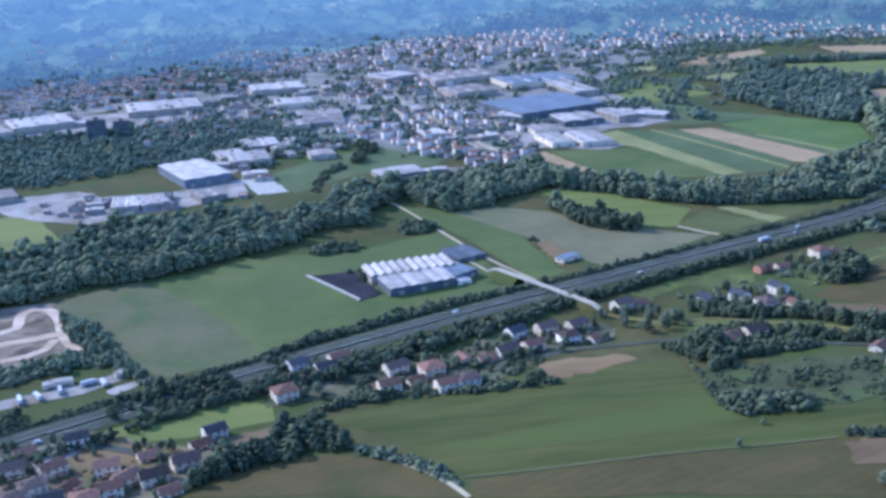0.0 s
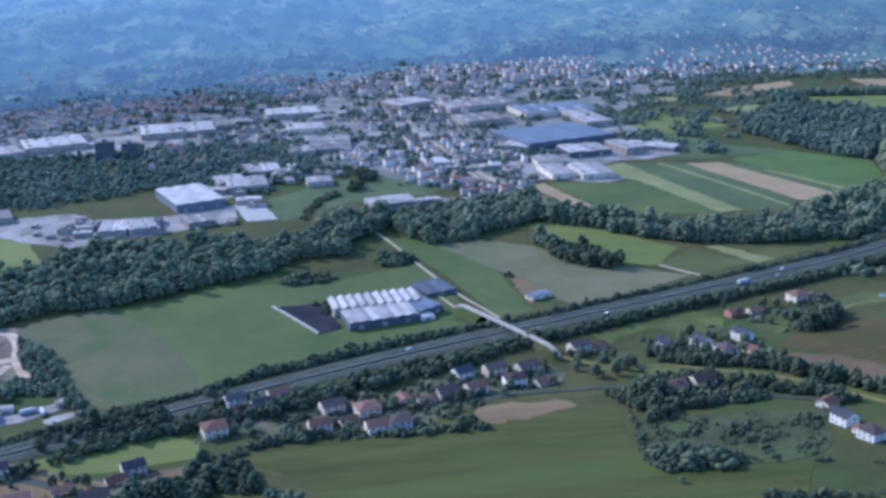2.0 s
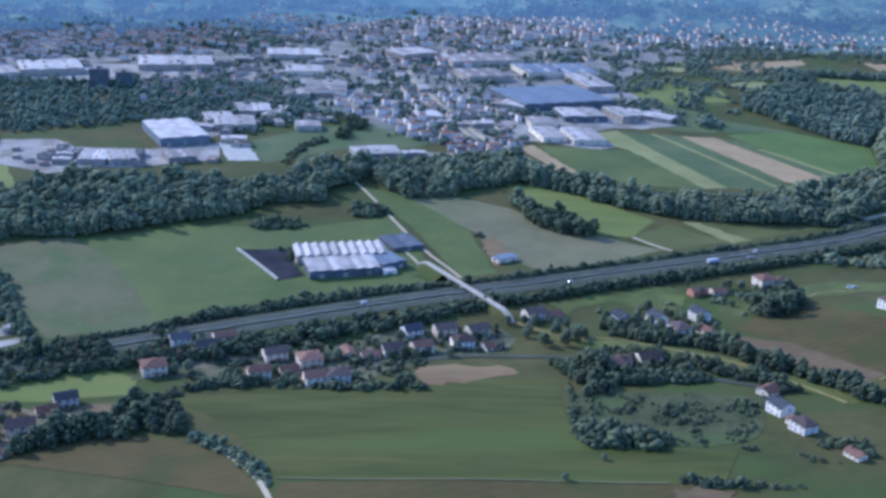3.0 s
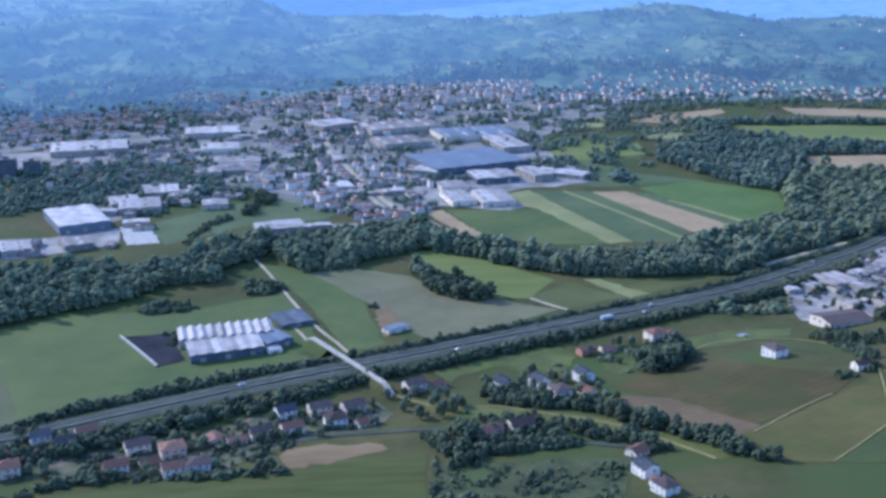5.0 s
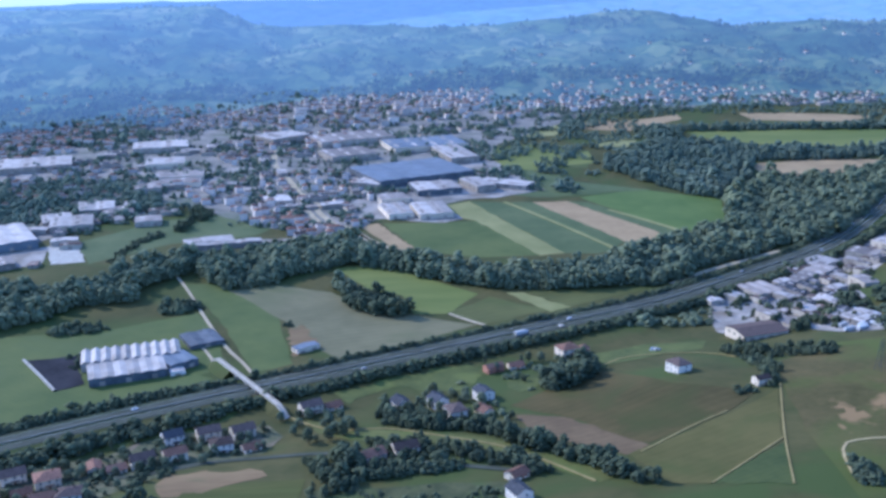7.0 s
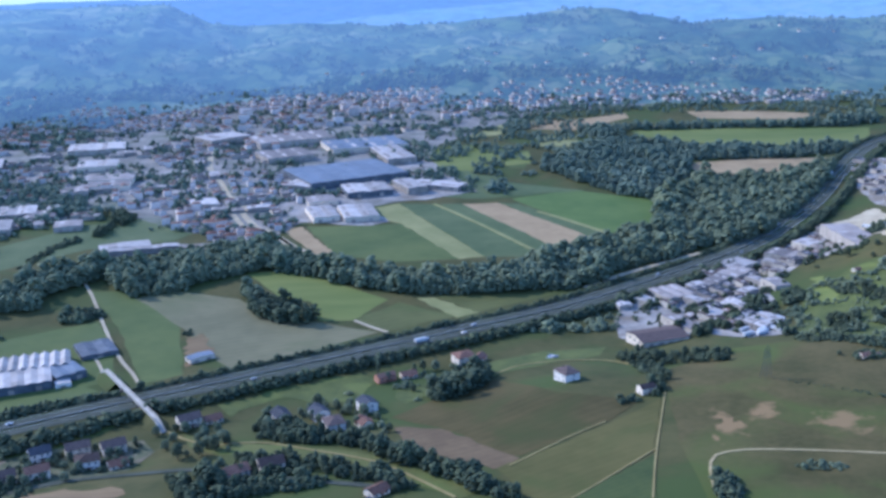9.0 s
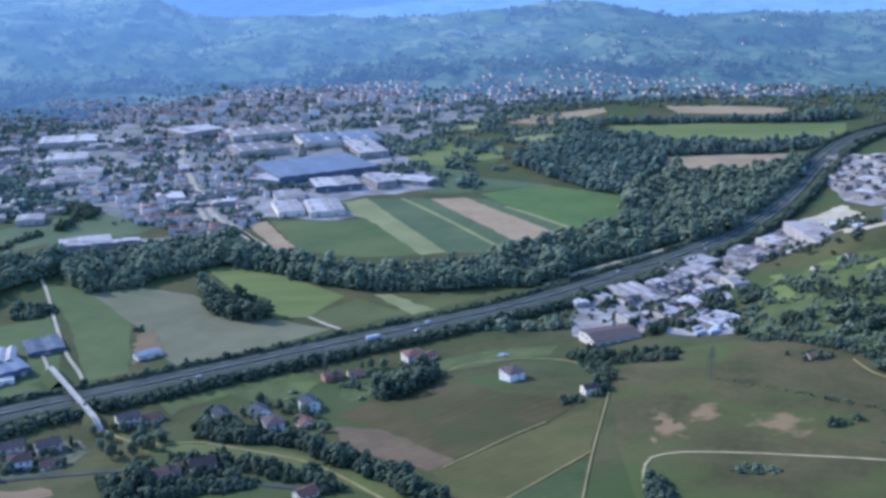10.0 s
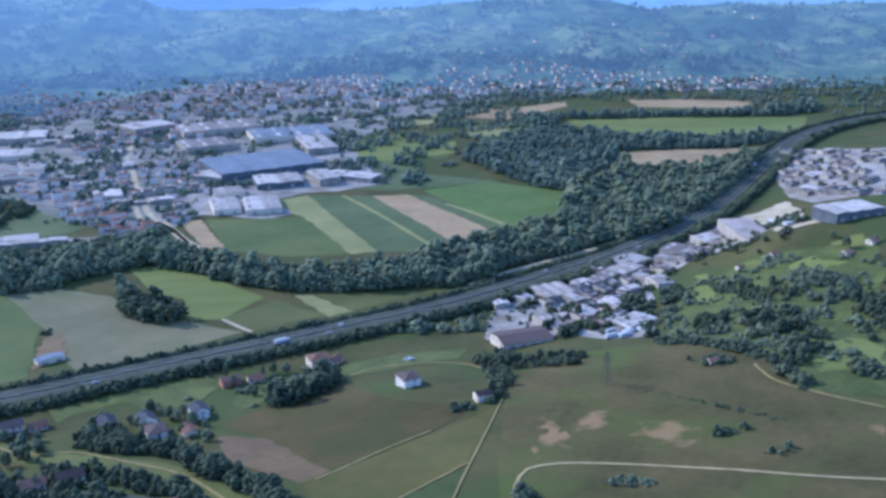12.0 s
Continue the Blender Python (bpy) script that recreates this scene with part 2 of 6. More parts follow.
def hill_material(name, wood_tone, field_tone, pale_tone, haze_glow, strength, plot=0.011, open_share=0.45):
    """Far slopes, the haze before them put in as emission: woods broken by small plots with hedges between them."""
    m = material(name, wood_tone, tuple(c * 1.9 for c in wood_tone), 0.02, rough=1.0, fine=5, bump=3.0, specular=0.0)
    nodes, links = m.node_tree.nodes, m.node_tree.links
    shader = nodes["Principled BSDF"]
    place = nodes.new("ShaderNodeNewGeometry").outputs["Position"]
    warp, bend = nodes.new("ShaderNodeTexNoise"), nodes.new("ShaderNodeVectorMath")
    warp.inputs["Scale"].default_value, warp.inputs["Detail"].default_value = 0.014, 6
    bend.operation = "MULTIPLY_ADD"
    bend.inputs[1].default_value = (150, 150, 0)
    links.new(place, warp.inputs["Vector"]), links.new(warp.outputs["Color"], bend.inputs[0]), links.new(place, bend.inputs[2])
    plots, rims = nodes.new("ShaderNodeTexVoronoi"), nodes.new("ShaderNodeTexVoronoi")
    rims.feature = "DISTANCE_TO_EDGE"
    for node in (plots, rims):
        node.voronoi_dimensions = "2D"
        node.inputs["Scale"].default_value = plot
        links.new(bend.outputs[0], node.inputs["Vector"])
    pick = nodes.new("ShaderNodeSeparateColor")
    links.new(plots.outputs["Color"], pick.inputs[0])
    patches, share, add = nodes.new("ShaderNodeTexNoise"), nodes.new("ShaderNodeMapRange"), nodes.new("ShaderNodeMath")
    patches.inputs["Scale"].default_value, patches.inputs["Detail"].default_value = 0.0045, 3
    links.new(place, patches.inputs["Vector"])
    add.operation = "MULTIPLY_ADD"
    add.inputs[1].default_value = 0.35
    links.new(pick.outputs[0], add.inputs[0]), links.new(patches.outputs[0], add.inputs[2])
    share.inputs["From Min"].default_value, share.inputs["From Max"].default_value = 1.02 - open_share, 1.30 - open_share
    links.new(add.outputs[0], share.inputs["Value"])
    hedge = nodes.new("ShaderNodeMapRange")
    hedge.inputs["From Min"].default_value, hedge.inputs["From Max"].default_value = 0.02, 0.16
    links.new(rims.outputs["Distance"], hedge.inputs["Value"])
    both = nodes.new("ShaderNodeMath")
    both.operation = "MULTIPLY"
    links.new(share.outputs[0], both.inputs[0]), links.new(hedge.outputs[0], both.inputs[1])
    crop, mix = nodes.new("ShaderNodeMix"), nodes.new("ShaderNodeMix")
    crop.data_type = mix.data_type = "RGBA"
    crop.inputs["A"].default_value, crop.inputs["B"].default_value = (*field_tone, 1), (*pale_tone, 1)
    links.new(pick.outputs[1], crop.inputs["Factor"])
    links.new(shader.inputs["Base Color"].links[0].from_socket, mix.inputs["A"]), links.new(crop.outputs["Result"], mix.inputs["B"])
    links.new(both.outputs[0], mix.inputs["Factor"]), links.new(mix.outputs["Result"], shader.inputs["Base Color"])
    # emission stands in for blue haze, fading rightward and thickening with distance
    shader.inputs["Emission Color"].default_value = (*haze_glow, 1)
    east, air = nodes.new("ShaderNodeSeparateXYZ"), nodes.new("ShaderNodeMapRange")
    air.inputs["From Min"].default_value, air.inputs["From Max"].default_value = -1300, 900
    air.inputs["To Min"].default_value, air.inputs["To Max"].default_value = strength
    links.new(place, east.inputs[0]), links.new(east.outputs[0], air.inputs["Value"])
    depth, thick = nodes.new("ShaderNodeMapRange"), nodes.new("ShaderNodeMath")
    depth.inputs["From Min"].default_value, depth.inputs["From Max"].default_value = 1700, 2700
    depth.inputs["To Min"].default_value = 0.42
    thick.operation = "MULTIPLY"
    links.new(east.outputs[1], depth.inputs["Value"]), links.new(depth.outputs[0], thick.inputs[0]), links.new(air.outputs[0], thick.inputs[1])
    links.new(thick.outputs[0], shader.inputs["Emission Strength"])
    return m


HILL = hill_material("hazed_hill_slopes", (0.030, 0.050, 0.024), (0.086, 0.122, 0.042), (0.160, 0.172, 0.080), (0.195, 0.280, 0.430), (1.02, 0.54), 0.017, 0.47)
# base colours are blued too, so haze sits in both colour and emission
FAR_HILL = hill_material("hazed_far_hill_slopes", (0.060, 0.100, 0.110), (0.110, 0.160, 0.150), (0.130, 0.170, 0.150), (0.30, 0.42, 0.62), (0.72, 0.62))


# ---- building helpers
def part(name, bm, mat, parent=None, label=""):
    data = bpy.data.meshes.new(name)
    bm.to_mesh(data)
    bm.free()
    data.materials.append(mat)
    ob = new(name, data)
    if parent:
        ob.parent = parent
    return tagged(ob, label) if label else ob


def raw(name, verts, faces, mat, parent=None, shade=False):
    data = bpy.data.meshes.new(name)
    data.from_pydata(verts, [], faces)
    data.materials.append(mat)
    if shade:
        data.polygons.foreach_set("use_smooth", [True] * len(data.polygons))
    data.update()
    ob = new(name, data)
    if parent:
        ob.parent = parent
    return ob


def inside(x, y, poly):
    odd = False
    for (ax, ay), (bx, by) in zip(poly, poly[1:] + poly[:1]):
        if (ay > y) != (by > y) and x < ax + (bx - ax) * (y - ay) / (by - ay):
            odd = not odd
    return odd


def scatter(poly, spacing, rng, jitter=0.45):
    """Points about spacing apart inside a polygon, in an uneven order."""
    xs, ys = [p[0] for p in poly], [p[1] for p in poly]
    out, y, odd = [], min(ys), 0
    while y < max(ys):
        x = min(xs) + (odd % 2) * spacing / 2
        while x < max(xs):
            px, py = x + rng.uniform(-jitter, jitter) * spacing, y + rng.uniform(-jitter, jitter) * spacing
            if inside(px, py, poly):
                out.append((px, py))
            x += spacing
        y, odd = y + spacing * 0.87, odd + 1
    return out


def ragged(poly, step, amount, rng):
    out = []
    for (ax, ay), (bx, by) in zip(poly, poly[1:] + poly[:1]):
        n = max(1, int(math.hypot(bx - ax, by - ay) / step))
        for i in range(n):
            k = amount if i else amount * 0.4
            out.append((ax + (bx - ax) * i / n + rng.uniform(-k, k), ay + (by - ay) * i / n + rng.uniform(-k, k)))
    return out


FIELD_LIFT = [0.12]


def drape(name, poly, mat, label, category="field", cell=11, rough_edge=1.5, kind="structure", over=0.0):
    """A patch of land of its own that follows the ground a hand's width above it."""
    rng = random.Random(len(poly) * 7 + int(poly[0][0]))
    FIELD_LIFT[0] += 0.0015
    bm = bmesh.new()
    face = bm.faces.new([bm.verts.new((x, y, 0)) for x, y in ragged(poly, min(22, max(5, (max(p[0] for p in poly) - min(p[0] for p in poly)) / 9)), rough_edge, rng)])
    bmesh.ops.triangulate(bm, faces=[face])
    xs, ys = [p[0] for p in poly], [p[1] for p in poly]
    for axis, lo, hi in ((0, min(xs), max(xs)), (1, min(ys), max(ys))):
        v = lo + cell / 2
        while v < hi:
            at, no = [0, 0, 0], [0, 0, 0]
            at[axis], no[axis] = v, 1
            bmesh.ops.bisect_plane(bm, geom=bm.verts[:] + bm.edges[:] + bm.faces[:], plane_co=at, plane_no=no)
            v += cell
    for v in bm.verts:
        v.co.z = ground(v.co.x, v.co.y) + FIELD_LIFT[0] + (over or (0.15 if category in ("yard", "bare earth", "spoil") else 0.0))
    bmesh.ops.recalc_face_normals(bm, faces=bm.faces[:])
    if sum(f.normal.z for f in bm.faces) < 0:
        bmesh.ops.reverse_faces(bm, faces=bm.faces[:])
    for f in bm.faces:
        f.smooth = True
    return tagged(part(name, bm, mat), label, category, kind=kind)


def curve(points, step=14.0):
    """A smooth line through the points, sampled about every step metres."""
    pts = [Vector((*p[:2], 0)) for p in points]
    ext = [2 * pts[0] - pts[1]] + pts + [2 * pts[-1] - pts[-2]]
    out = []
    for a, b, c, d in zip(ext, ext[1:], ext[2:], ext[3:]):
        n = max(1, int((c - b).length / step))
        for i in range(n):
            t = i / n
            out.append(0.5 * ((2 * b) + (c - a) * t + (2 * a - 5 * b + 4 * c - d) * t * t + (3 * b - a - 3 * c + d) * t ** 3))
    return out + [pts[-1]]


def sideways(line):
    ways = [(line[min(i + 1, len(line) - 1)] - line[max(i - 1, 0)]).normalized() for i in range(len(line))]
    return [Vector((w.y, -w.x, 0)) for w in ways]


def ribbon(line, profile, height=None, follow=False):
    """Vertices and faces of a strip along line; profile: (offset to its right, height) from one side to the other."""
    verts, faces, n = [], [], len(profile)
    for p, side in zip(line, sideways(line)):
        base = ground(p.x, p.y) if height is None else height(p)
        for off, h in profile:
            q = p + side * off
            verts.append((q.x, q.y, (ground(q.x, q.y) if follow else base) + h))
    for i in range(len(line) - 1):
        for j in range(n - 1):
            a = i * n + j
            faces.append((a, a + n, a + n + 1, a + 1))
    return verts, faces


def strip(name, points, width, mat, label, category, lift=0.52, step=8.0):
    line = curve(points, step)
    v, f = ribbon(line, [(-width / 2, lift - 0.5), (-width / 2, lift), (width / 2, lift), (width / 2, lift - 0.5)], None, True)
    return tagged(raw(name, v, f, mat), label, category, kind="structure")


# ---- land: one sheet out to the horizon
def lines(a, b, fine, grow, low, high):
    inner = [a + i * fine for i in range(int((b - a) / fine) + 1)]
    out, step = [], fine
    v = inner[0]
    while v > low:
        step *= grow
        v -= step
        out.append(v)
    out = out[::-1] + inner
    step, v = fine, inner[-1]
    while v < high:
        step *= grow
        v += step
        out.append(v)
    return out


def land():
    xs, ys = lines(-520, 1200, 11, 1.12, -5200, 5200), lines(220, 1750, 9, 1.10, -2500, 5200)
    verts = [(x, y, ground(x, y)) for y in ys for x in xs]
    n = len(xs)
    faces = [(j * n + i, j * n + i + 1, (j + 1) * n + i + 1, (j + 1) * n + i) for j in range(len(ys) - 1) for i in range(n - 1)]
    return tagged(raw("ground", verts, faces, GRASS, shade=True), "uneven green and dry valley land with rising fields", "ground", kind="structure")


land()


# ---- hills behind the town
def hill_range(name, x0, x1, y0, y1, step, shape, mat, label):
    nx, ny = int((x1 - x0) / step) + 1, int((y1 - y0) / step) + 1
    verts = []
    for j in range(ny):
        for i in range(nx):
            x, y = x0 + i * step, y0 + j * step
            verts.append((x, y, ground(x, y) - 3 + shape(x, y)))
    faces = [(j * nx + i, j * nx + i + 1, (j + 1) * nx + i + 1, (j + 1) * nx + i) for j in range(ny - 1) for i in range(nx - 1)]
    return tagged(raw(name, verts, faces, mat, shade=True), label, "hills", kind="structure")


def bell(x, y, cx, cy, rx, ry, h):
    return h * math.exp(-((x - cx) / rx) ** 2 - ((y - cy) / ry) ** 2)


def wooded(x, y, size=1.0):
    """Uneven slopes: gullies and the tops of the woods."""
    big = noise.fractal(Vector((x / 420, y / 420, 1.7)), 1.0, 2.0, 4)
    small = noise.noise(Vector((x / 34, y / 34, 5.1)))
    mid = noise.noise(Vector((x / 130, y / 130, 9.3)))
    return size * (26 * big + 15 * mid + 6 * small)


CREST = [(-2400, 150), (-1300, 158), (-1000, 163), (-540, 163), (-345, 160), (-280, 136), (-220, 116), (-130, 109), (0, 113), (120, 108), (250, 99), (375, 99), (477, 113),
         (566, 120), (690, 133), (800, 136), (920, 114), (1050, 87), (1150, 97), (1250, 103), (1400, 96), (1550, 98), (2700, 104)]


def near_hills(x, y):
    """Slopes that climb from the town to an uneven crest, with spurs and gullies on the way."""
    top = CREST[-1][1]
    for (ax, ah), (bx, bh) in zip(CREST, CREST[1:]):
        if ax <= x < bx:
            top = ah + (bh - ah) * smooth(ax, bx, x)
            break
    foot = 2080 - 0.06 * abs(x - 180) - 0.36 * max(0.0, -x)
    g = min(1.0, max(0.0, (y - foot) / (2830 - foot)))
    calm = math.exp(-((y - 2830) / 110) ** 2)
    h = (top - 8) * (0.62 * g + 0.38 * g * g) + wooded(x, y) * min(1.0, 5 * g) * (1 - 0.92 * calm)
    h += g * (1 - calm) * (bell(x, y, -20, 2480, 260, 110, 26) + bell(x, y, 760, 2420, 240, 90, 30) + bell(x, y, 1215, 2600, 210, 120, 30) + bell(x, y, -700, 2350, 300, 120, 28))
    h *= 1 - 0.7 * smooth(2860, 3200, y)
    # lifts the glowing haze sheet just above the far valley floor
    haze_apron = 3.6 * smooth(1960, 2030, y) * smooth(150, 350, x)
    return max(haze_apron, h if g > 0 else 0.0)


def far_hills(x, y):
    r = math.hypot(x - 180, y)
    return smooth(3350, 4300, r) * (1 - smooth(4480, 4640, r)) * (112 + 16 * noise.noise(Vector((x / 600, y / 600, 3))) + 5 * noise.noise(Vector((x / 90, y / 90, 8))))


hill_range("hills", -2400, 2600, 1430, 3300, 15, near_hills, HILL, "wooded hills with scattered clearings under painted blue haze")
hill_range("far_hills", -3000, 3400, 2800, 4800, 60, far_hills, FAR_HILL, "far ridge under the sky, pale blue with painted haze")

# ---- glowing wall added in place of bright sky over the horizon
def sky_backdrop():
    m = bpy.data.materials.new("glowing_sky_wall")
    m.use_nodes = True
    shader = m.node_tree.nodes["Principled BSDF"]
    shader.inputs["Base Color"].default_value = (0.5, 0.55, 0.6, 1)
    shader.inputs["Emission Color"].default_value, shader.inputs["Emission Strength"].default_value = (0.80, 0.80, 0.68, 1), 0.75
    verts, faces = [], []
    for i in range(41):
        a = radians(-50 + 2.5 * i)
        for z in (-60, 900):
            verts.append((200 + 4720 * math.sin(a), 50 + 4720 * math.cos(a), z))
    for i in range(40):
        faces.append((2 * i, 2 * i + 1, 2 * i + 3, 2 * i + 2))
    return tagged(raw("backdrop", verts, faces, m), "pale glowing wall in place of the sky over the horizon", "sky", kind="structure")


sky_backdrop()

# ---- fields
drape("field", [(-267, 752), (-177, 810), (-131, 842), (-36, 856), (32, 895), (56, 846), (80, 771), (-8, 701), (-105, 636), (-159, 615)], BRIGHT_CROP, "deep green crop field beside the motorway")
drape("field", [(-272, 755), (-215, 798), (-172, 760), (-130, 703), (-93, 633), (-156, 608)], THIN_CROP, "brownish patchy crop in the corner of the green field", over=0.06)
drape("field", [(1, 979), (44, 977), (103, 879), (128, 773), (102, 758), (58, 867)], BRIGHT_CROP, "green crop strip beside the farm road")
drape("field", [(47, 956), (86, 974), (141, 946), (178, 892), (217, 880), (268, 851), (217, 811), (162, 778), (134, 826), (109, 871)], DRY_CROP, "greyish brown stubble field")
drape("field", [(135, 1026), (190, 1023), (273, 933), (246, 882), (217, 884), (205, 934), (176, 948)], MEADOW, "bright green meadow between the woods")
drape("field", [(243, 883), (282, 926), (332, 884), (272, 850)], GREEN_CROP, "dull green rough plot beside the meadow")
drape("field", [(298, 936), (313, 936), (350, 891), (331, 878)], PALE_CROP, "pale yellow-green strip of crop")
drape("field", [(350, 891), (314, 940), (395, 939), (425, 938)], GREEN_CROP, "green strip of crop beside the motorway")
drape("field", [(175, 1195), (251, 1193), (282, 1196), (340, 1052), (282, 1049), (219, 1073)], BRIGHT_CROP, "green crop field beyond the wood")
drape("field", [(153, 1182), (171, 1195), (214, 1085), (196, 1079)], TAN_CROP, "small tan stubble field")
drape("field", [(245, 1271), (278, 1293), (366, 1059), (340, 1052), (282, 1196), (257, 1223)], PALE_CROP, "pale olive strip of ripening crop")
drape("field", [(278, 1293), (320, 1286), (375, 1169), (418, 1069), (398, 1055), (366, 1059)], STRIP_CROP, "dull green strip of crop")
drape("field", [(327, 1286), (354, 1283), (397, 1186), (433, 1099), (418, 1073), (375, 1173)], STRIP_CROP, "olive green strip of crop")
drape("field", [(354, 1283), (396, 1285), (482, 1123), (463, 1082), (433, 1099), (397, 1186)], TAN_CROP, "tan stubble strip among green fields")
drape("field", [(396, 1285), (421, 1278), (496, 1140), (482, 1123)], STRIP_CROP, "narrow olive green strip of crop")
drape("field", [(414, 1301), (494, 1340), (582, 1283), (557, 1163), (505, 1135), (494, 1145)], VIVID_CROP, "bright green field before the wood")
drape("field", [(650, 1748), (832, 1747), (1035, 1726), (982, 1607), (874, 1585), (740, 1618), (651, 1696)], MEADOW, "far pale green field between belts of trees")
drape("field", [(675, 1481), (769, 1497), (878, 1496), (820, 1432), (732, 1382), (673, 1394)], TAN_CROP, "far tan and green field before the wood")
drape("field", [(787, 1927), (876, 1922), (1018, 1877), (947, 1822), (791, 1853)], TAN_CROP, "long pale strip of dry ground")
drape("field", [(492, 1716), (559, 1708), (542, 1619), (488, 1625)], PALE_CROP, "small yellow-green field")
drape("field", [(479, 1874), (570, 1864), (676, 1923), (674, 1879), (560, 1765), (481, 1792)], TAN_CROP, "pale bare lot at the edge of town")
drape("field", [(305, 1598), (379, 1599), (464, 1556), (448, 1470), (341, 1495)], GREEN_CROP, "green field at the edge of town")
drape("field", [(-149, 1133), (-82, 1222), (-15, 1249), (59, 1191), (39, 1150), (-46, 1121), (-110, 1051)], STRIP_CROP, "light green meadow before the works")
drape("field", [(315, 1629), (387, 1652), (465, 1587), (464, 1504), (367, 1459), (316, 1508)], MEADOW, "pale green field at the edge of town", rough_edge=5)
drape("field", [(297, 1454), (368, 1466), (443, 1374), (512, 1337), (408, 1314), (355, 1308), (305, 1343)], STRIP_CROP, "green grassland before the factory", rough_edge=6)
drape("field", [(351, 1884), (467, 1931), (508, 1869), (432, 1731), (348, 1713)], PALE_CROP, "pale field among trees", rough_edge=5)
drape("field", [(-434, 995), (-364, 1013), (-308, 914), (-318, 868), (-374, 839)], MEADOW, "green meadow behind the wood")
drape("field", [(-53, 529), (-8, 550), (77, 544), (128, 568), (162, 567), (164, 492), (176, 477), (241, 467), (227, 436), (126, 435), (24, 437), (0, 472), (-27, 507)], WIDE_GREEN, "wide green field below the village")
drape("field", [(78, 590), (135, 586), (140, 575), (120, 565), (86, 551)], BARE_EARTH, "brown stubble patch above the green field", rough_edge=4)
drape("field", [(27, 432), (126, 433), (203, 435), (227, 436), (198, 374), (25, 414)], OLIVE_CROP, "olive brown field on the slope")
drape("field", [(203, 431), (215, 432), (233, 430), (218, 400), (201, 407)], SOIL, "reddish bare plot beside the olive field", over=0.2, rough_edge=3)
drape("field", [(-112, 446), (-89, 471), (-49, 478), (-9, 463), (15, 431), (24, 414)], OLIVE_CROP, "rounded olive field on the slope")
drape("field", [(-178, 531), (-110, 569), (-81, 555), (-76, 534), (-121, 521), (-164, 518)], MEADOW, "small green meadow by the houses")
drape("field", [(-102, 517), (-78, 525), (-70, 508), (-96, 496)], SOIL, "small brown plot by a hedge")
drape("field", [(281, 665), (345, 729), (384, 666), (431, 645), (408, 618), (354, 584), (345, 590), (310, 640)], OLIVE_CROP, "dark olive field below the white house")
drape("field", [(283, 648), (310, 637), (348, 589), (353, 582), (338, 571), (294, 609)], SOIL, "brown bare end of the olive field")
drape("field", [(339, 571), (409, 615), (445, 646), (424, 572), (371, 523), (352, 528)], LIGHT_OLIVE, "light olive field with pale track marks")
drape("field", [(372, 523), (423, 568), (411, 513)], DEEP_GREEN, "dark green corner plot")
drape("field", [(459, 697), (516, 731), (570, 721), (609, 671), (611, 630), (669, 591), (605, 459), (434, 488), (440, 584)], PASTURE, "dry brownish pasture on the hilltop")
drape("field", [(561, 738), (598, 835), (654, 889), (682, 891), (718, 867), (770, 867), (655, 608), (620, 621), (613, 645), (608, 679), (590, 712)], ROUGH_GRASS, "rough bright grass over the scrubby hill", rough_edge=6)

for poly in ([(461, 630), (470, 626), (478, 600), (486, 564), (470, 562), (458, 572), (464, 600)], [(480, 624), (507, 616), (509, 594), (498, 588), (482, 592)],
             [(512, 602), (531, 602), (550, 577), (530, 560), (506, 572)], [(456, 586), (463, 592), (462, 567), (456, 565)], [(625, 575), (642, 578), (633, 559), (625, 564)]):
    drape("bare_patch", poly, WORN_PASTURE, "worn patch of bare earth in the pasture", "bare earth", cell=6, rough_edge=1, over=0.03)
drape("field", [(-91, 734), (-64, 666), (-10, 704), (75, 746), (55, 763), (-10, 730)], BRIGHT_CROP, "grass strip along the motorway", rough_edge=4)

drape("field", [(166, 709), (212, 739), (258, 758), (271, 740), (251, 707), (205, 716), (175, 688)], ROUGH_GRASS, "light green grass beside the houses", rough_edge=5)
drape("field", [(283, 722), (314, 746), (355, 772), (392, 786), (437, 782), (427, 759), (361, 738), (309, 710), (288, 688)], ROUGH_GRASS, "light green grass above the olive field", rough_edge=5)
drape("field", [(27, 643), (56, 666), (89, 685), (104, 689), (103, 675), (75, 648), (34, 627)], ROUGH_GRASS, "green strip between motorway and village", rough_edge=5)
ORCHARD = material("orchard_ground", (0.034, 0.041, 0.013), (0.076, 0.077, 0.027), 0.08, bump=0.4, fine=4, third=((0.060, 0.080, 0.020), 0.04, 0.5))
EARTH_GARDEN = material("earth_gardens", (0.072, 0.064, 0.026), (0.190, 0.148, 0.090), 0.07, bump=0.3, fine=4, third=((0.064, 0.078, 0.022), 0.05, 0.54))
LANE_GRASS = material("lane_grass", (0.070, 0.076, 0.016), (0.112, 0.108, 0.026), 0.05, bump=0.3, third=((0.094, 0.108, 0.020), 0.03, 0.5))
GARDEN = material("garden_ground", (0.046, 0.058, 0.022), (0.120, 0.110, 0.056), 0.09, bump=0.3, fine=4, third=((0.165, 0.125, 0.082), 0.05, 0.55))
drape("field", [(150, 668), (176, 647), (203, 636), (226, 626), (254, 614), (280, 598), (306, 572), (332, 545), (318, 536), (298, 556), (272, 582), (253, 600), (228, 608), (206, 615), (183, 622), (160, 640)], LANE_GRASS, "sunny yellow-green grass strip along the lane", rough_edge=2)
drape("gardens", [(-92, 622), (-45, 624), (-1, 609), (36, 622), (69, 652), (128, 658), (140, 640), (132, 612), (83, 592), (45, 553), (-28, 560), (-84, 552)], GARDEN, "mixed gardens, lawns and yards of the village", "gardens", rough_edge=3)
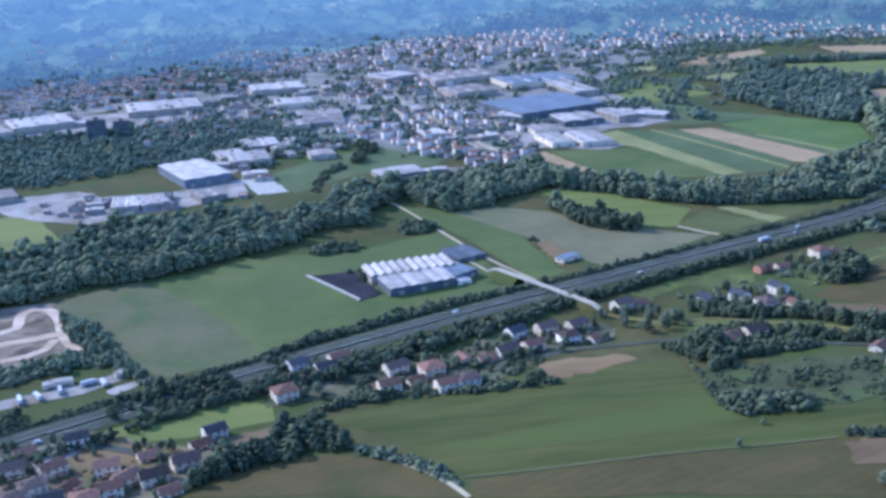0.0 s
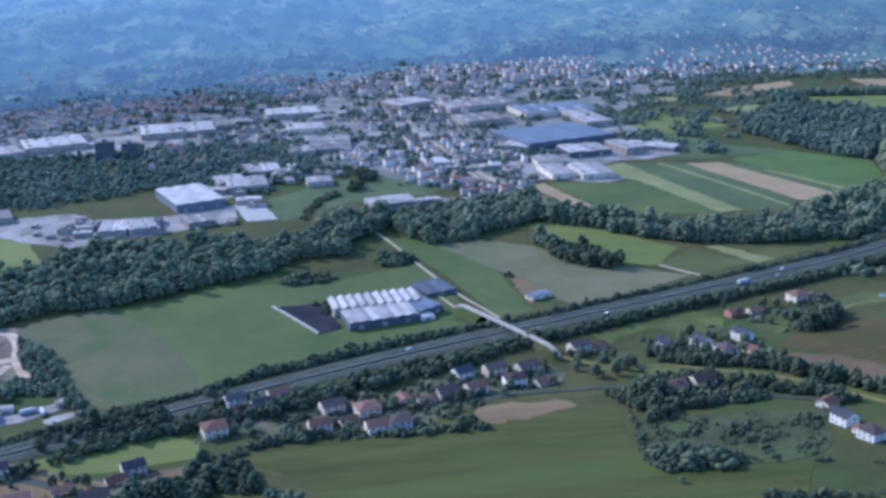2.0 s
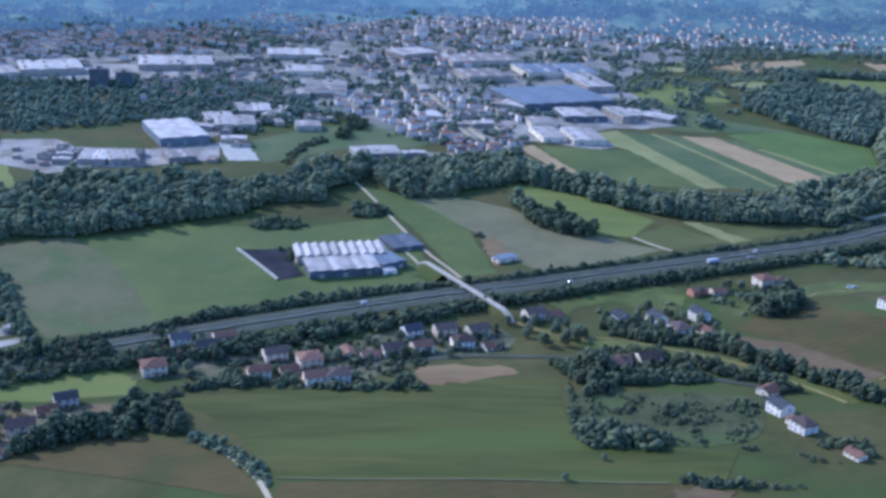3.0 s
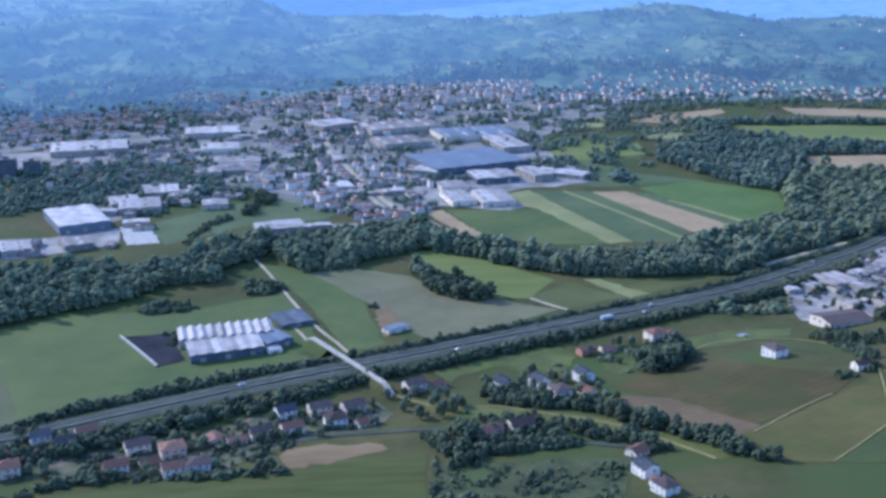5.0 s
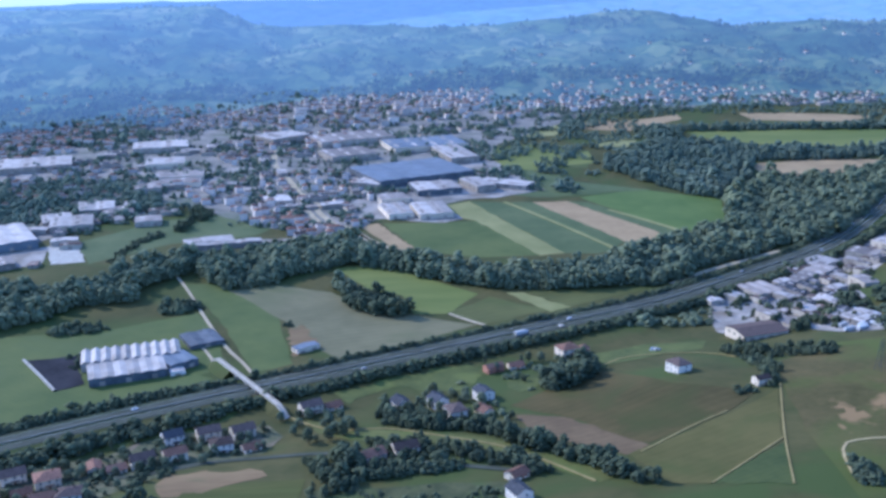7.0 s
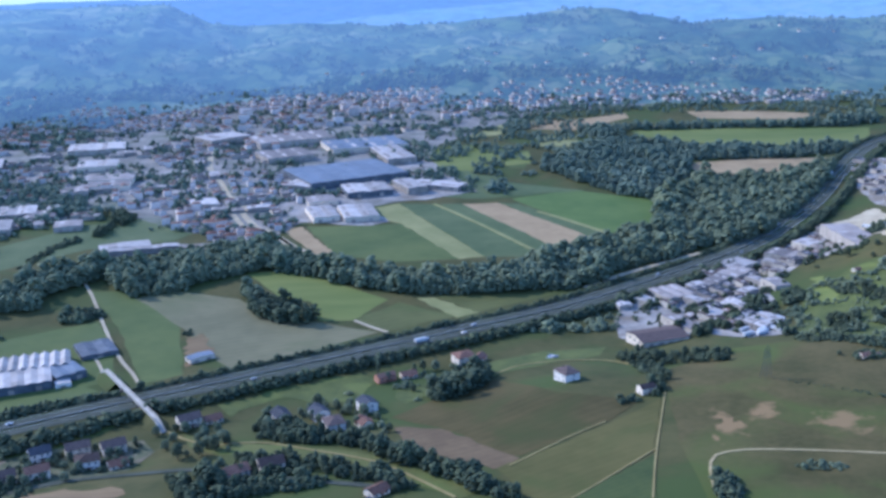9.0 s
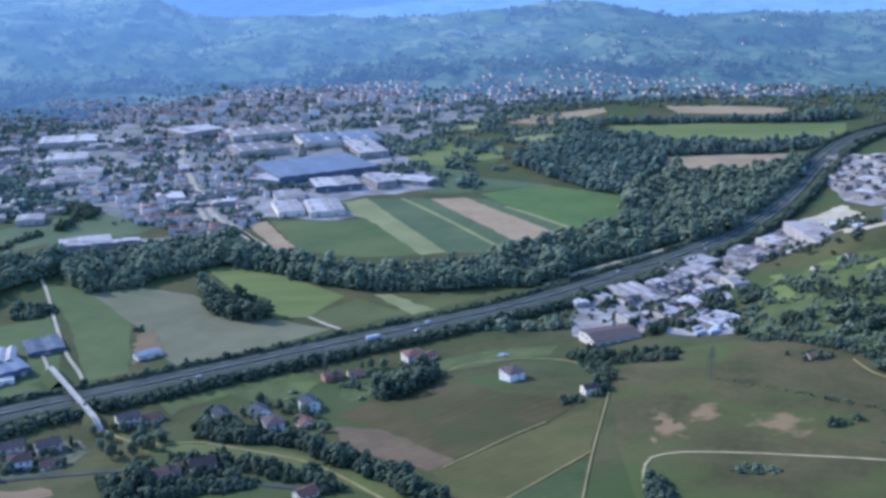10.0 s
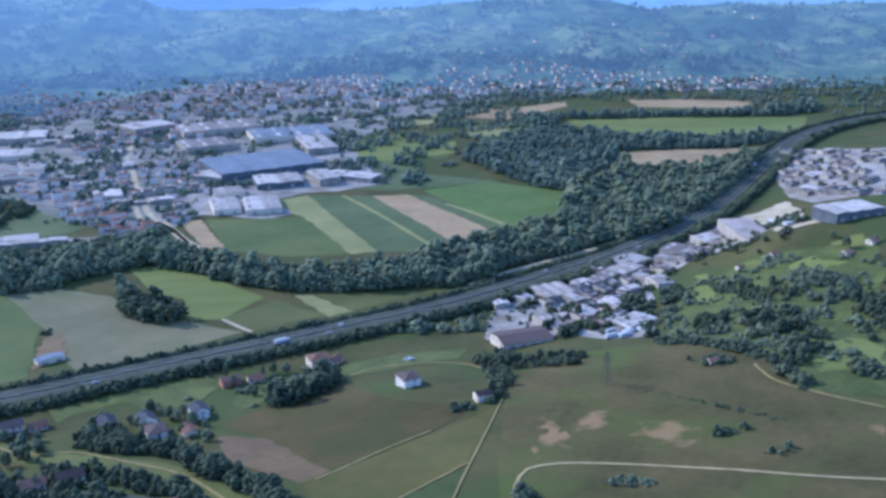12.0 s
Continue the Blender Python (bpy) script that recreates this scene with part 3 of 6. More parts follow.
drape("gardens", [(-232, 514), (-186, 532), (-125, 511), (-96, 512), (-96, 481), (-112, 450), (-150, 430), (-240, 450)], EARTH_GARDEN, "mixed gardens and yards of the lower village", "gardens", rough_edge=3)
drape("orchard", [(165, 549), (190, 551), (222, 546), (277, 545), (262, 500), (247, 479), (225, 474), (209, 478), (179, 477), (169, 490), (165, 520)], ORCHARD, "rough grey-green overgrown orchard ground", "orchard", rough_edge=3)

for poly in ([(629, 897), (638, 894), (629, 841), (617, 813), (611, 837)], [(688, 855), (709, 856), (727, 833), (700, 830), (685, 841)], [(636, 680), (673, 702), (688, 681), (672, 646), (632, 643)], [(728, 871), (756, 873), (757, 856), (735, 856)]):
    drape("field", poly, MEADOW, "sunlit bright grass clearing on the rough hill", rough_edge=4, over=0.05)

# ---- motorway
mw = [p for p in curve(MOTORWAY, 15) if -650 < p.x < 1600]
for side in (-1, 1):
    v, f = ribbon(mw, sorted([(side * 10.9, 0.4), (side * 10.7, 0.98), (side * 2.1, 1.05), (side * 2.0, 1.05)]))
    tagged(raw("road", v, f, ASPHALT), "grey asphalt carriageway of a motorway", "motorway", kind="structure")
    v, f = ribbon(mw, sorted([(side * 16.5, -0.6), (side * 14.6, 0.6), (side * 10.8, 0.95)]))
    tagged(raw("road_verge", v, f, GRASS), "mown grass verge beside the motorway", "verge", kind="structure")
    for off in (2.6, 9.8):
        v, f = ribbon(mw, [(side * off - 0.07, 1.07), (side * off + 0.07, 1.07)])
        tagged(raw("road_line", v, f, WHITE_PAINT), "white painted edge line", "road marking", kind="structure")
v, f = ribbon(mw, [(-2.0, 1.05), (-1.0, 1.3), (1.0, 1.3), (2.0, 1.05)])
tagged(raw("road_median", v, f, GRASS), "narrow grass median of the motorway", "median", kind="structure")
RAIL = material("galvanised_steel", (0.11, 0.11, 0.10), (0.17, 0.17, 0.16), 1.0, rough=0.8, metal=0.1)
for off in (-11.2, -0.4, 0.4, 11.2):
    v, f = ribbon(mw, [(off - 0.1, 1.55), (off - 0.1, 1.9), (off + 0.1, 1.9), (off + 0.1, 1.55)])
    tagged(raw("crash_barrier", v, f, RAIL), "galvanised steel crash barrier along the motorway", "crash barrier", kind="structure")

# ---- smaller roads and tracks
strip("road", [(-13, 1007), (8, 962), (41, 882), (71, 814), (90, 780), (101, 756)], 2.6, GRAVEL, "pale gravel farm road beside the works", "road")
strip("road", [(52, 815), (60, 800), (68, 782)], 2.4, GRAVEL, "pale approach to the road bridge", "road")
strip("road", [(-218, 498), (-204, 512), (-185, 519), (-162, 513), (-128, 495)], 6, ASPHALT, "grey village street", "road")
strip("road", [(-87, 577), (-57, 586), (-8, 589), (27, 593), (62, 589), (99, 603), (136, 606), (172, 603), (218, 580), (283, 555)], 4.5, ASPHALT, "grey village street below the houses", "road")
strip("road", [(137, 674), (155, 655), (176, 640), (203, 638), (239, 616), (273, 593), (299, 562), (316, 538)], 1.7, TRACK, "narrow pale lane between rows of trees", "road")
strip("road", [(441, 518), (445, 540), (448, 550), (453, 558), (469, 561), (499, 553), (525, 544), (550, 536), (581, 525), (614, 516)], 1.6, PATH_EARTH, "pale gravel track over the pasture", "track")
strip("track", [(346, 573), (377, 598), (406, 618)], 1.1, TRACK, "pale worn track across the field", "track")
strip("track", [(372, 523), (397, 547), (425, 574)], 1.0, TRACK, "pale worn track along the field edge", "track")
strip("track", [(410, 514), (425, 572), (449, 654)], 1.0, TRACK, "pale worn track between the fields", "track")
strip("track", [(-9, 464), (8, 445), (18, 429), (25, 414)], 2.6, GRAVEL, "pale earth track at the field edge", "track")
strip("track", [(24, 436), (72, 434), (126, 435), (203, 436)], 1.0, DRY_CROP, "pale grass verge between two fields", "track")
strip("track", [(600, 661), (602, 641), (610, 627), (628, 610), (648, 593)], 1.3, TRACK, "pale worn track round the hilltop", "track")
strip("track", [(246, 882), (274, 849)], 3, GRAVEL, "pale field track", "track")
for line, wide in (([(320, 1286), (342, 1244), (375, 1173), (418, 1073)], 5.0), ([(439, 1238), (464, 1200), (499, 1140)], 6.0)):
    strip("field_edge", line, wide, PALE_CROP, "narrow pale unmown edge between strips of crop", "field edge")
strip("track", [(128, 1184), (152, 1150), (172, 1113), (190, 1087)], 6, GRAVEL, "pale earth lane beside the small stubble field", "track")
strip("road", [(84, 1259), (109, 1195), (136, 1181), (151, 1143)], 6, GRAVEL, "pale street at the edge of town", "road")
strip("road", [(61, 1358), (90, 1300), (98, 1253), (129, 1179), (144, 1161), (174, 1102)], 7, GRAVEL, "pale winding street at the edge of town", "road")
strip("road", [(61, 1358), (40, 1430), (10, 1520), (-10, 1640)], 8, GRAVEL, "pale street among the works", "road")
strip("road", [(447, 948), (485, 982), (542, 1023), (578, 1046), (600, 1047)], 6, GRAVEL, "pale service road beside the motorway", "road")
strip("road", [(307, 696), (329, 726), (353, 739), (374, 753), (428, 745), (454, 699)], 1.6, TRACK, "pale lane to the white house", "road")

# ---- yards and bare ground
TOWN_GROUND = material("built_up_ground", (0.116, 0.112, 0.088), (0.270, 0.236, 0.200), 0.03, rough=0.95, fine=6, third=((0.084, 0.104, 0.058), 0.02, 0.54))
drape("town_ground", [(-613, 1345), (-882, 1926), (-500, 1999), (-214, 1974), (-180, 1701), (-302, 1575), (-425, 1552), (-516, 1449)], TOWN_GROUND, "streets and gardens below the hills", "ground", cell=40)
drape("town_ground", [(-240, 1112), (-628, 2093), (-300, 2106), (141, 2199), (778, 2191), (729, 1995), (509, 1939), (335, 1662), (305, 1471), (358, 1333), (274, 1302), (166, 1210), (139, 1137), (47, 1182), (-76, 1299), (-161, 1201), (-204, 1109)], TOWN_GROUND, "streets, gardens and yards of the town", "ground", cell=40)
PIT = material("pit_ground", (0.112, 0.088, 0.058), (0.285, 0.224, 0.156), 0.06, rough=0.95, fine=4, stretch=(30, 2), bump=0.3, specular=0.05)
SAND = material("quarry_sand", (0.360, 0.262, 0.172), (0.580, 0.452, 0.322), 0.06, rough=0.95, fine=3, stretch=(30, 3), specular=0.05)
drape("quarry", [(-306, 750), (-290, 753), (-267, 756), (-245, 712), (-222, 674), (-224, 653), (-239, 659), (-249, 649), (-265, 628), (-289, 619), (-323, 706)], PIT, "grey-brown gravel pit with worn ground", "gravel pit", rough_edge=4)
for line, wide in (([(-300, 668), (-281, 679), (-261, 686), (-247, 693)], 9), ([(-300, 692), (-289, 700), (-280, 709), (-285, 734), (-279, 745), (-268, 743), (-254, 723), (-243, 694), (-231, 673), (-223, 662)], 8), ([(-285, 640), (-271, 650), (-255, 657), (-247, 667), (-245, 684)], 7)):
    strip("haul_road", line, wide, SAND, "pale dusty haul road through the gravel pit", "track")
drape("yard", [(-274, 572), (-250, 589), (-226, 599), (-204, 608), (-190, 621), (-177, 627), (-172, 620), (-179, 613), (-200, 594), (-222, 586), (-246, 577), (-266, 560)], CONCRETE, "pale concrete lorry yard", "yard")
drape("yard", [(-188, 595), (-177, 605), (-166, 614), (-162, 607), (-180, 587)], CONCRETE, "pale concrete apron beside the lorry yard", "yard")
drape("yard", [(-195, 520), (-180, 535), (-151, 515), (-121, 504), (-143, 482), (-168, 480)], BARE_EARTH, "bare earth yard among houses", "yard", rough_edge=3)
drape("yard", [(-235, 512), (-208, 523), (-186, 534), (-174, 522), (-184, 505), (-204, 492), (-226, 488)], CONCRETE, "pale yard and street among the houses", "yard", rough_edge=3)
drape("yard", [(-29, 578), (-1, 581), (44, 581), (41, 551), (12, 554), (-25, 561)], BARE_EARTH, "reddish bare gardens among the village houses", "yard", rough_edge=3)
drape("yard", [(-175, 1121), (-145, 1128), (-116, 1059), (-148, 1051)], PALE_CONCRETE, "pale concrete storage yard", "yard")
drape("yard", [(-429, 1040), (-395, 1082), (-343, 1096), (-300, 1045), (-280, 985), (-301, 966), (-357, 989)], CONCRETE, "brownish gravel storage yard", "yard", rough_edge=4)
drape("yard", [(-312, 1068), (-238, 1079), (-172, 1120), (-158, 1054), (-224, 1008), (-287, 992)], CONCRETE, "pale yard between the works", "yard")
drape("yard", [(460, 866), (509, 933), (534, 941), (617, 1004), (597, 919), (561, 751), (533, 757), (508, 795), (490, 787), (465, 780), (451, 804)], CONCRETE, "pale concrete ground of the industrial estate", "yard", rough_edge=3)
drape("yard", [(617, 1004), (672, 1082), (751, 1126), (712, 979), (672, 946), (641, 950), (608, 932)], CONCRETE, "pale concrete ground of the industrial estate", "yard", rough_edge=3)
drape("yard", [(741, 1131), (801, 1168), (796, 1106), (737, 917), (706, 921), (732, 1086)], GRAVEL, "pale gravel lot beside the warehouse", "yard", rough_edge=3)
drape("yard", [(850, 1355), (917, 1474), (1012, 1396), (880, 1105), (815, 1128), (811, 1187)], CONCRETE, "pale concrete ground of the industrial estate", "yard", rough_edge=3)
drape("yard", [(130, 1310), (164, 1320), (234, 1300), (267, 1208), (247, 1191), (163, 1218)], CONCRETE, "pale yard of a builders' depot", "yard", rough_edge=3)
drape("yard", [(151, 1129), (-6, 1091), (-18, 1123), (35, 1135), (145, 1133)], CONCRETE, "long pale yard behind the wood", "yard", rough_edge=2)
drape("yard", [(-188, 1500), (-14, 1523), (21, 1354), (-144, 1388)], CONCRETE, "grey yards among the works", "yard", rough_edge=3)
drape("yard", [(-550, 1455), (-444, 1522), (-304, 1557), (-289, 1492), (-397, 1399), (-523, 1375)], CONCRETE, "pale yards beside long white sheds", "yard", rough_edge=3)
drape("yard", [(95, 1376), (96, 1473), (312, 1559), (375, 1344), (311, 1308), (215, 1304)], CONCRETE, "grey yard round the great factory", "yard", rough_edge=3)


def mound(x, y, r, h, mat):
    """A heap of gravel with an uneven foot and gullied sides."""
    rng = random.Random(int(x * 3 + y))
    verts, faces, n, rings = [(x, y, ground(x, y) + h)], [], 22, 5
    for k in range(1, rings + 1):
        for i in range(n):
            a, q = i * 6.2832 / n, r * k / rings * (1 + 0.18 * noise.noise(Vector((math.cos(i * 0.286) * 2, math.sin(i * 0.286) * 2, x + k * 0.2))))
            px, py = x + q * math.cos(a), y + q * math.sin(a)
            verts.append((px, py, ground(px, py) - 0.3 + h * max(0.0, 1 - (k / rings) ** 1.15) + rng.uniform(-0.2, 0.2)))
    for i in range(n):
        faces.append((0, 1 + i, 1 + (i + 1) % n))
        for k in range(rings - 1):
            a, b = 1 + k * n + i, 1 + k * n + (i + 1) % n
            faces.append((a, a + n, b + n, b))
    return tagged(raw("gravel_mound", verts, faces, mat, shade=True), "conical heap of pale gravel in the pit", "gravel heap", "gravel heaps")


for x, y, r, h in ((-270, 722, 8, 2.5), (-262, 668, 9, 2.5), (-266, 645, 7, 2.0)):
    mound(x, y, r, h, PIT)

# ---- plants
def tuft(rng, jitter=0.42):
    """A ragged clump of leaves with eight faces."""
    corners = ((1, 0, 0), (0, 1, 0), (-1, 0, 0), (0, -1, 0), (0, 0, 1), (0, 0, -1))
    v = np.array([[c * (1 + rng.uniform(-jitter, jitter)) + rng.uniform(-0.25, 0.25) for c in p] for p in corners]) * 1.12
    f = np.array([(0, 1, 4), (1, 2, 4), (2, 3, 4), (3, 0, 4), (1, 0, 5), (2, 1, 5), (3, 2, 5), (0, 3, 5)])
    return v, f


TUFTS = [tuft(random.Random(i)) for i in range(16)]


def crown(rng, radius, low, high, clumps, size):
    """Many clumps spread over an uneven dome, with gaps: vertices and faces."""
    vs, fs, n = [], [], 0
    mid, tall = low + (high - low) * 0.42, (high - low) * 0.5
    for i in range(clumps):
        up = 1 - 1.75 * (i + rng.random()) / clumps
        ring = math.sqrt(max(0.0, 1 - min(1, abs(up)) ** 2))
        a, k = i * 2.4 + rng.uniform(-0.5, 0.5), rng.uniform(0.62, 1.0)
        c = np.array([math.cos(a) * ring * radius * k, math.sin(a) * ring * radius * k, mid + up * tall * rng.uniform(0.85, 1.05)])
        v, f = TUFTS[rng.randrange(16)]
        k = size * rng.uniform(0.7, 1.3)
        vs.append(v * np.array([k, k, k * rng.uniform(0.65, 0.9)]) + c)
        fs.append(f + n)
        n += len(v)
    return np.concatenate(vs), np.concatenate(fs)


def heap(name, pieces, mat, label, category):
    """Thousands of plants that nobody could count, as one mesh. pieces: (vertices, faces)."""
    total, vs, fs = 0, [], []
    for v, f in pieces:
        vs.append(v)
        fs.append(f + total)
        total += len(v)
    v, f = np.concatenate(vs), np.concatenate(fs)
    data = bpy.data.meshes.new(name)
    data.vertices.add(len(v)), data.loops.add(f.size), data.polygons.add(len(f))
    data.vertices.foreach_set("co", v.astype(np.float32).ravel())
    data.loops.foreach_set("vertex_index", f.astype(np.int32).ravel())
    data.polygons.foreach_set("loop_start", np.arange(0, f.size, 3, dtype=np.int32))
    data.update(calc_edges=True)
    data.polygons.foreach_set("use_smooth", np.ones(len(f), dtype=bool))
    data.materials.append(mat)
    return tagged(new(name, data), label, category, kind="stuff")


def stock(seed, count, clumps, radius, low, high, size):
    rng = random.Random(seed)
    return [crown(rng, radius * rng.uniform(0.7, 1.2), low, high * rng.uniform(0.75, 1.25), clumps, size) for _ in range(count)]


WOOD_TREES = stock(11, 16, 19, 3.9, 0.4, 11.6, 1.75)
NEAR_TREES = stock(15, 12, 34, 3.9, 0.2, 9.6, 1.3)
BUSHES = stock(12, 12, 11, 2.0, 0.0, 2.7, 0.92)
FAR_TREES = stock(13, 10, 5, 3.6, 0.4, 7.6, 2.6)
HEDGE_BUSHES = stock(14, 12, 7, 2.0, 0.0, 4.3, 1.3)


def planted(points, kinds, rng, least=0.75, most=1.25, sink=0.3, vary=0.55):
    for x, y in points:
        v, f = kinds[rng.randrange(len(kinds))]
        k, a = rng.uniform(least, most) * (1 + vary * noise.noise(Vector((x / 34, y / 34, 2.2)))) * (1.4 if rng.random() < 0.2 * vary else 1.0), rng.uniform(0, 6.283)
        c, s = math.cos(a) * k, math.sin(a) * k
        yield v @ np.array([[c, s, 0], [-s, c, 0], [0, 0, k * rng.uniform(0.85, 1.15)]]) + np.array([x, y, ground(x, y) - sink]), f


def wood(name, poly, spacing, kinds, mat, label, seed, least=0.75, most=1.3, category="wood", gaps=None):
    """gaps: (size of the openings in metres, how much stays open)."""
    rng = random.Random(seed)
    pts = [p for p in scatter(poly, spacing, rng) if rng.random() > 0.04]
    if gaps:
        pts = [p for p in pts if noise.noise(Vector((p[0] / gaps[0], p[1] / gaps[0], seed))) > gaps[1]]
    heap(name, list(planted(pts, kinds, rng, least, most)), mat, label, category)


wood("woodland", [(-366, 818), (-329, 723), (-307, 754), (-285, 763), (-257, 788), (-215, 798), (-181, 820), (-137, 850), (-96, 880), (-79, 918), (-30, 929), (-38, 963), (-3, 1014), (18, 1042), (-11, 1060), (-52, 1037), (-81, 960), (-141, 964), (-187, 952), (-244, 948), (-300, 921), (-305, 889), (-323, 854)], 5.7, WOOD_TREES, LEAVES, "dense green broadleaf wood along a stream", 1)
wood("woodland", [(1, 1034), (46, 1068), (94, 1101), (140, 1113), (177, 1074), (201, 1038), (245, 1015), (288, 1002), (341, 995), (395, 1001), (422, 1024), (464, 1066), (492, 1039), (467, 965), (431, 943), (402, 950), (334, 939), (284, 951), (233, 979), (190, 1011), (156, 1033), (146, 1029), (120, 1008), (94, 995), (86, 974), (47, 956), (22, 983)], 5.7, WOOD_TREES, LEAVES, "dense belt of dark green trees across the fields", 2)
wood("woodland", [(557, 1146), (583, 1253), (613, 1319), (662, 1373), (738, 1375), (812, 1406), (866, 1447), (827, 1363), (766, 1255), (712, 1177), (664, 1108), (615, 1068), (581, 1064), (543, 1029), (475, 992), (434, 979), (399, 1012), (420, 1042), (471, 1076), (497, 1108)], 6.2, WOOD_TREES, LEAVES, "broad green wood beside the motorway bend", 3)
wood("woodland", [(470, 1457), (483, 1539), (559, 1578), (620, 1551), (679, 1481), (654, 1390), (606, 1320), (580, 1280), (544, 1311), (521, 1357)], 7.0, WOOD_TREES, HAZED_FAR_LEAVES, "green wood at the edge of the fields", 4, 0.6, 1.1)
wood("woodland", [(552, 1631), (635, 1649), (750, 1586), (869, 1568), (957, 1584), (913, 1530), (848, 1500), (690, 1494), (585, 1528)], 7.5, WOOD_TREES, HAZED_FAR_LEAVES, "dark belt of trees between far fields", 5, 0.6, 1.1)
wood("woodland", [(559, 1749), (654, 1780), (839, 1773), (960, 1775), (1096, 1861), (1067, 1772), (994, 1737), (832, 1747), (650, 1748), (604, 1672)], 8.0, WOOD_TREES, HAZED_FAR_LEAVES, "dark belt of trees behind far fields", 6, 0.6, 1.1)
wood("woodland", [(152, 924), (165, 939), (182, 935), (200, 915), (215, 890), (208, 873), (184, 882), (164, 897)], 5.2, WOOD_TREES, DARK_LEAVES, "dark clump of trees in the meadow", 7, 0.7, 1.05)
wood("woodland", [(131, 971), (151, 945), (157, 921), (177, 919), (150, 962)], 6, WOOD_TREES, LEAVES, "line of trees beside the stubble field", 8, 0.6, 0.9)
wood("woodland", [(-3, 902), (5, 917), (27, 922), (33, 903), (6, 890)], 5, BUSHES, DARK_LEAVES, "dark thicket beside the farm road", 9, 1.5, 2.3, "thicket")
wood("woodland", [(-82, 850), (-67, 863), (-35, 864), (-34, 853), (-71, 844)], 4.5, BUSHES, DARK_LEAVES, "dark row of bushes at the field edge", 10, 1.2, 1.9, "bushes")
wood("woodland", [(-176, 549), (-177, 565), (-167, 580), (-147, 587), (-113, 595), (-106, 581), (-109, 564), (-131, 557), (-138, 544), (-157, 544)], 6, NEAR_TREES, DARK_LEAVES, "dark clump of trees above the motorway", 11, 0.5, 0.85)
wood("woodland", [(-76, 513), (-75, 530), (-62, 529), (-39, 505), (-32, 490), (-34, 479), (-51, 483), (-60, 475), (-83, 470), (-98, 460), (-110, 454), (-114, 466), (-96, 480), (-71, 492)], 5.6, NEAR_TREES, DARK_LEAVES, "dark row of tall trees below the houses", 12, 0.55, 0.95)
wood("woodland", [(-31, 486), (-14, 475), (3, 461), (19, 441), (24, 428), (19, 427), (0, 454), (-26, 474)], 4.6, BUSHES, LEAVES, "row of bushes along the earth track", 13, 0.9, 1.6, "bushes")
wood("woodland", [(-60, 537), (-54, 548), (-28, 557), (5, 559), (41, 553), (86, 551), (85, 544), (41, 544), (-8, 552), (-35, 548), (-53, 531)], 4.4, BUSHES, DARK_LEAVES, "dark hedge between gardens and field", 14, 1.0, 1.7, "hedge")
wood("woodland", [(-256, 725), (-234, 716), (-213, 683), (-184, 641), (-157, 596), (-163, 593), (-193, 633), (-218, 659), (-233, 685)], 5, NEAR_TREES, LEAVES, "row of trees beside the gravel pit", 15, 0.55, 0.9)
wood("woodland", [(-287, 615), (-249, 649), (-220, 653), (-191, 642), (-200, 634), (-234, 625), (-278, 592)], 5, BUSHES, LEAVES, "scrub between pit and yard", 16, 1.0, 2.0, "scrub")
wood("woodland", [(-263, 551), (-230, 569), (-215, 545), (-225, 536), (-251, 523)], 5.5, NEAR_TREES, DARK_LEAVES, "dark trees beside the motorway", 17, 0.4, 0.7)
wood("scrub", [(165, 547), (190, 549), (222, 544), (277, 543), (247, 479), (225, 474), (209, 480), (179, 479), (169, 493), (165, 520)], 3.6, BUSHES, DARK_LEAVES, "overgrown orchard with low grey-green bushes", 18, 0.3, 0.9, "scrub", (14, 0.0))
wood("woodland", [(166, 488), (176, 504), (187, 501), (210, 488), (210, 477), (195, 474), (173, 476)], 4.6, BUSHES, DARK_LEAVES, "dark thicket at the orchard's lower edge", 19, 1.3, 2.2, "thicket")
wood("scrub", [(211, 441), (221, 437), (235, 435), (233, 430), (218, 433), (209, 436)], 3.4, BUSHES, DARK_LEAVES, "dark hedge above the bare plot", 51, 0.7, 1.2, "hedge")
wood("scrub", [(166, 562), (169, 563), (167, 515), (166, 488), (163, 489), (164, 516)], 3.2, BUSHES, DARK_LEAVES, "dark hedge between the field and the orchard", 52, 0.6, 1.1, "hedge")
wood("scrub", [(242, 475), (262, 474), (278, 464), (291, 461), (289, 458), (274, 460), (261, 471), (241, 471)], 3.2, BUSHES, DARK_LEAVES, "broken low hedge below the white houses", 53, 0.4, 0.9, "hedge", (9, 0.0))
wood("scrub", [(231, 438), (250, 436), (264, 436), (263, 432), (248, 432), (231, 434)], 3.2, BUSHES, DARK_LEAVES, "low hedge along the lower plot", 54, 0.4, 0.9, "hedge", (9, 0.0))
wood("scrub", [(285, 485), (309, 484), (304, 465), (294, 474), (281, 475)], 3.8, BUSHES, DARK_LEAVES, "dark thicket round the lower house", 55, 0.9, 1.6, "thicket")
wood("scrub", [(255, 538), (271, 529), (270, 524), (254, 533)], 3.2, BUSHES, DARK_LEAVES, "short hedge above the white houses", 56, 0.6, 1.1, "hedge")
wood("scrub", [(221, 513), (226, 513), (229, 476), (225, 475)], 3.2, BUSHES, DARK_LEAVES, "thin hedge across the orchard", 57, 0.5, 1.0, "hedge")
wood("scrub", [(191, 560), (216, 560), (247, 562), (249, 570), (216, 572), (189, 570)], 4.2, BUSHES, DARK_LEAVES, "dark thicket below the red-roofed house", 58, 1.0, 1.8, "thicket")
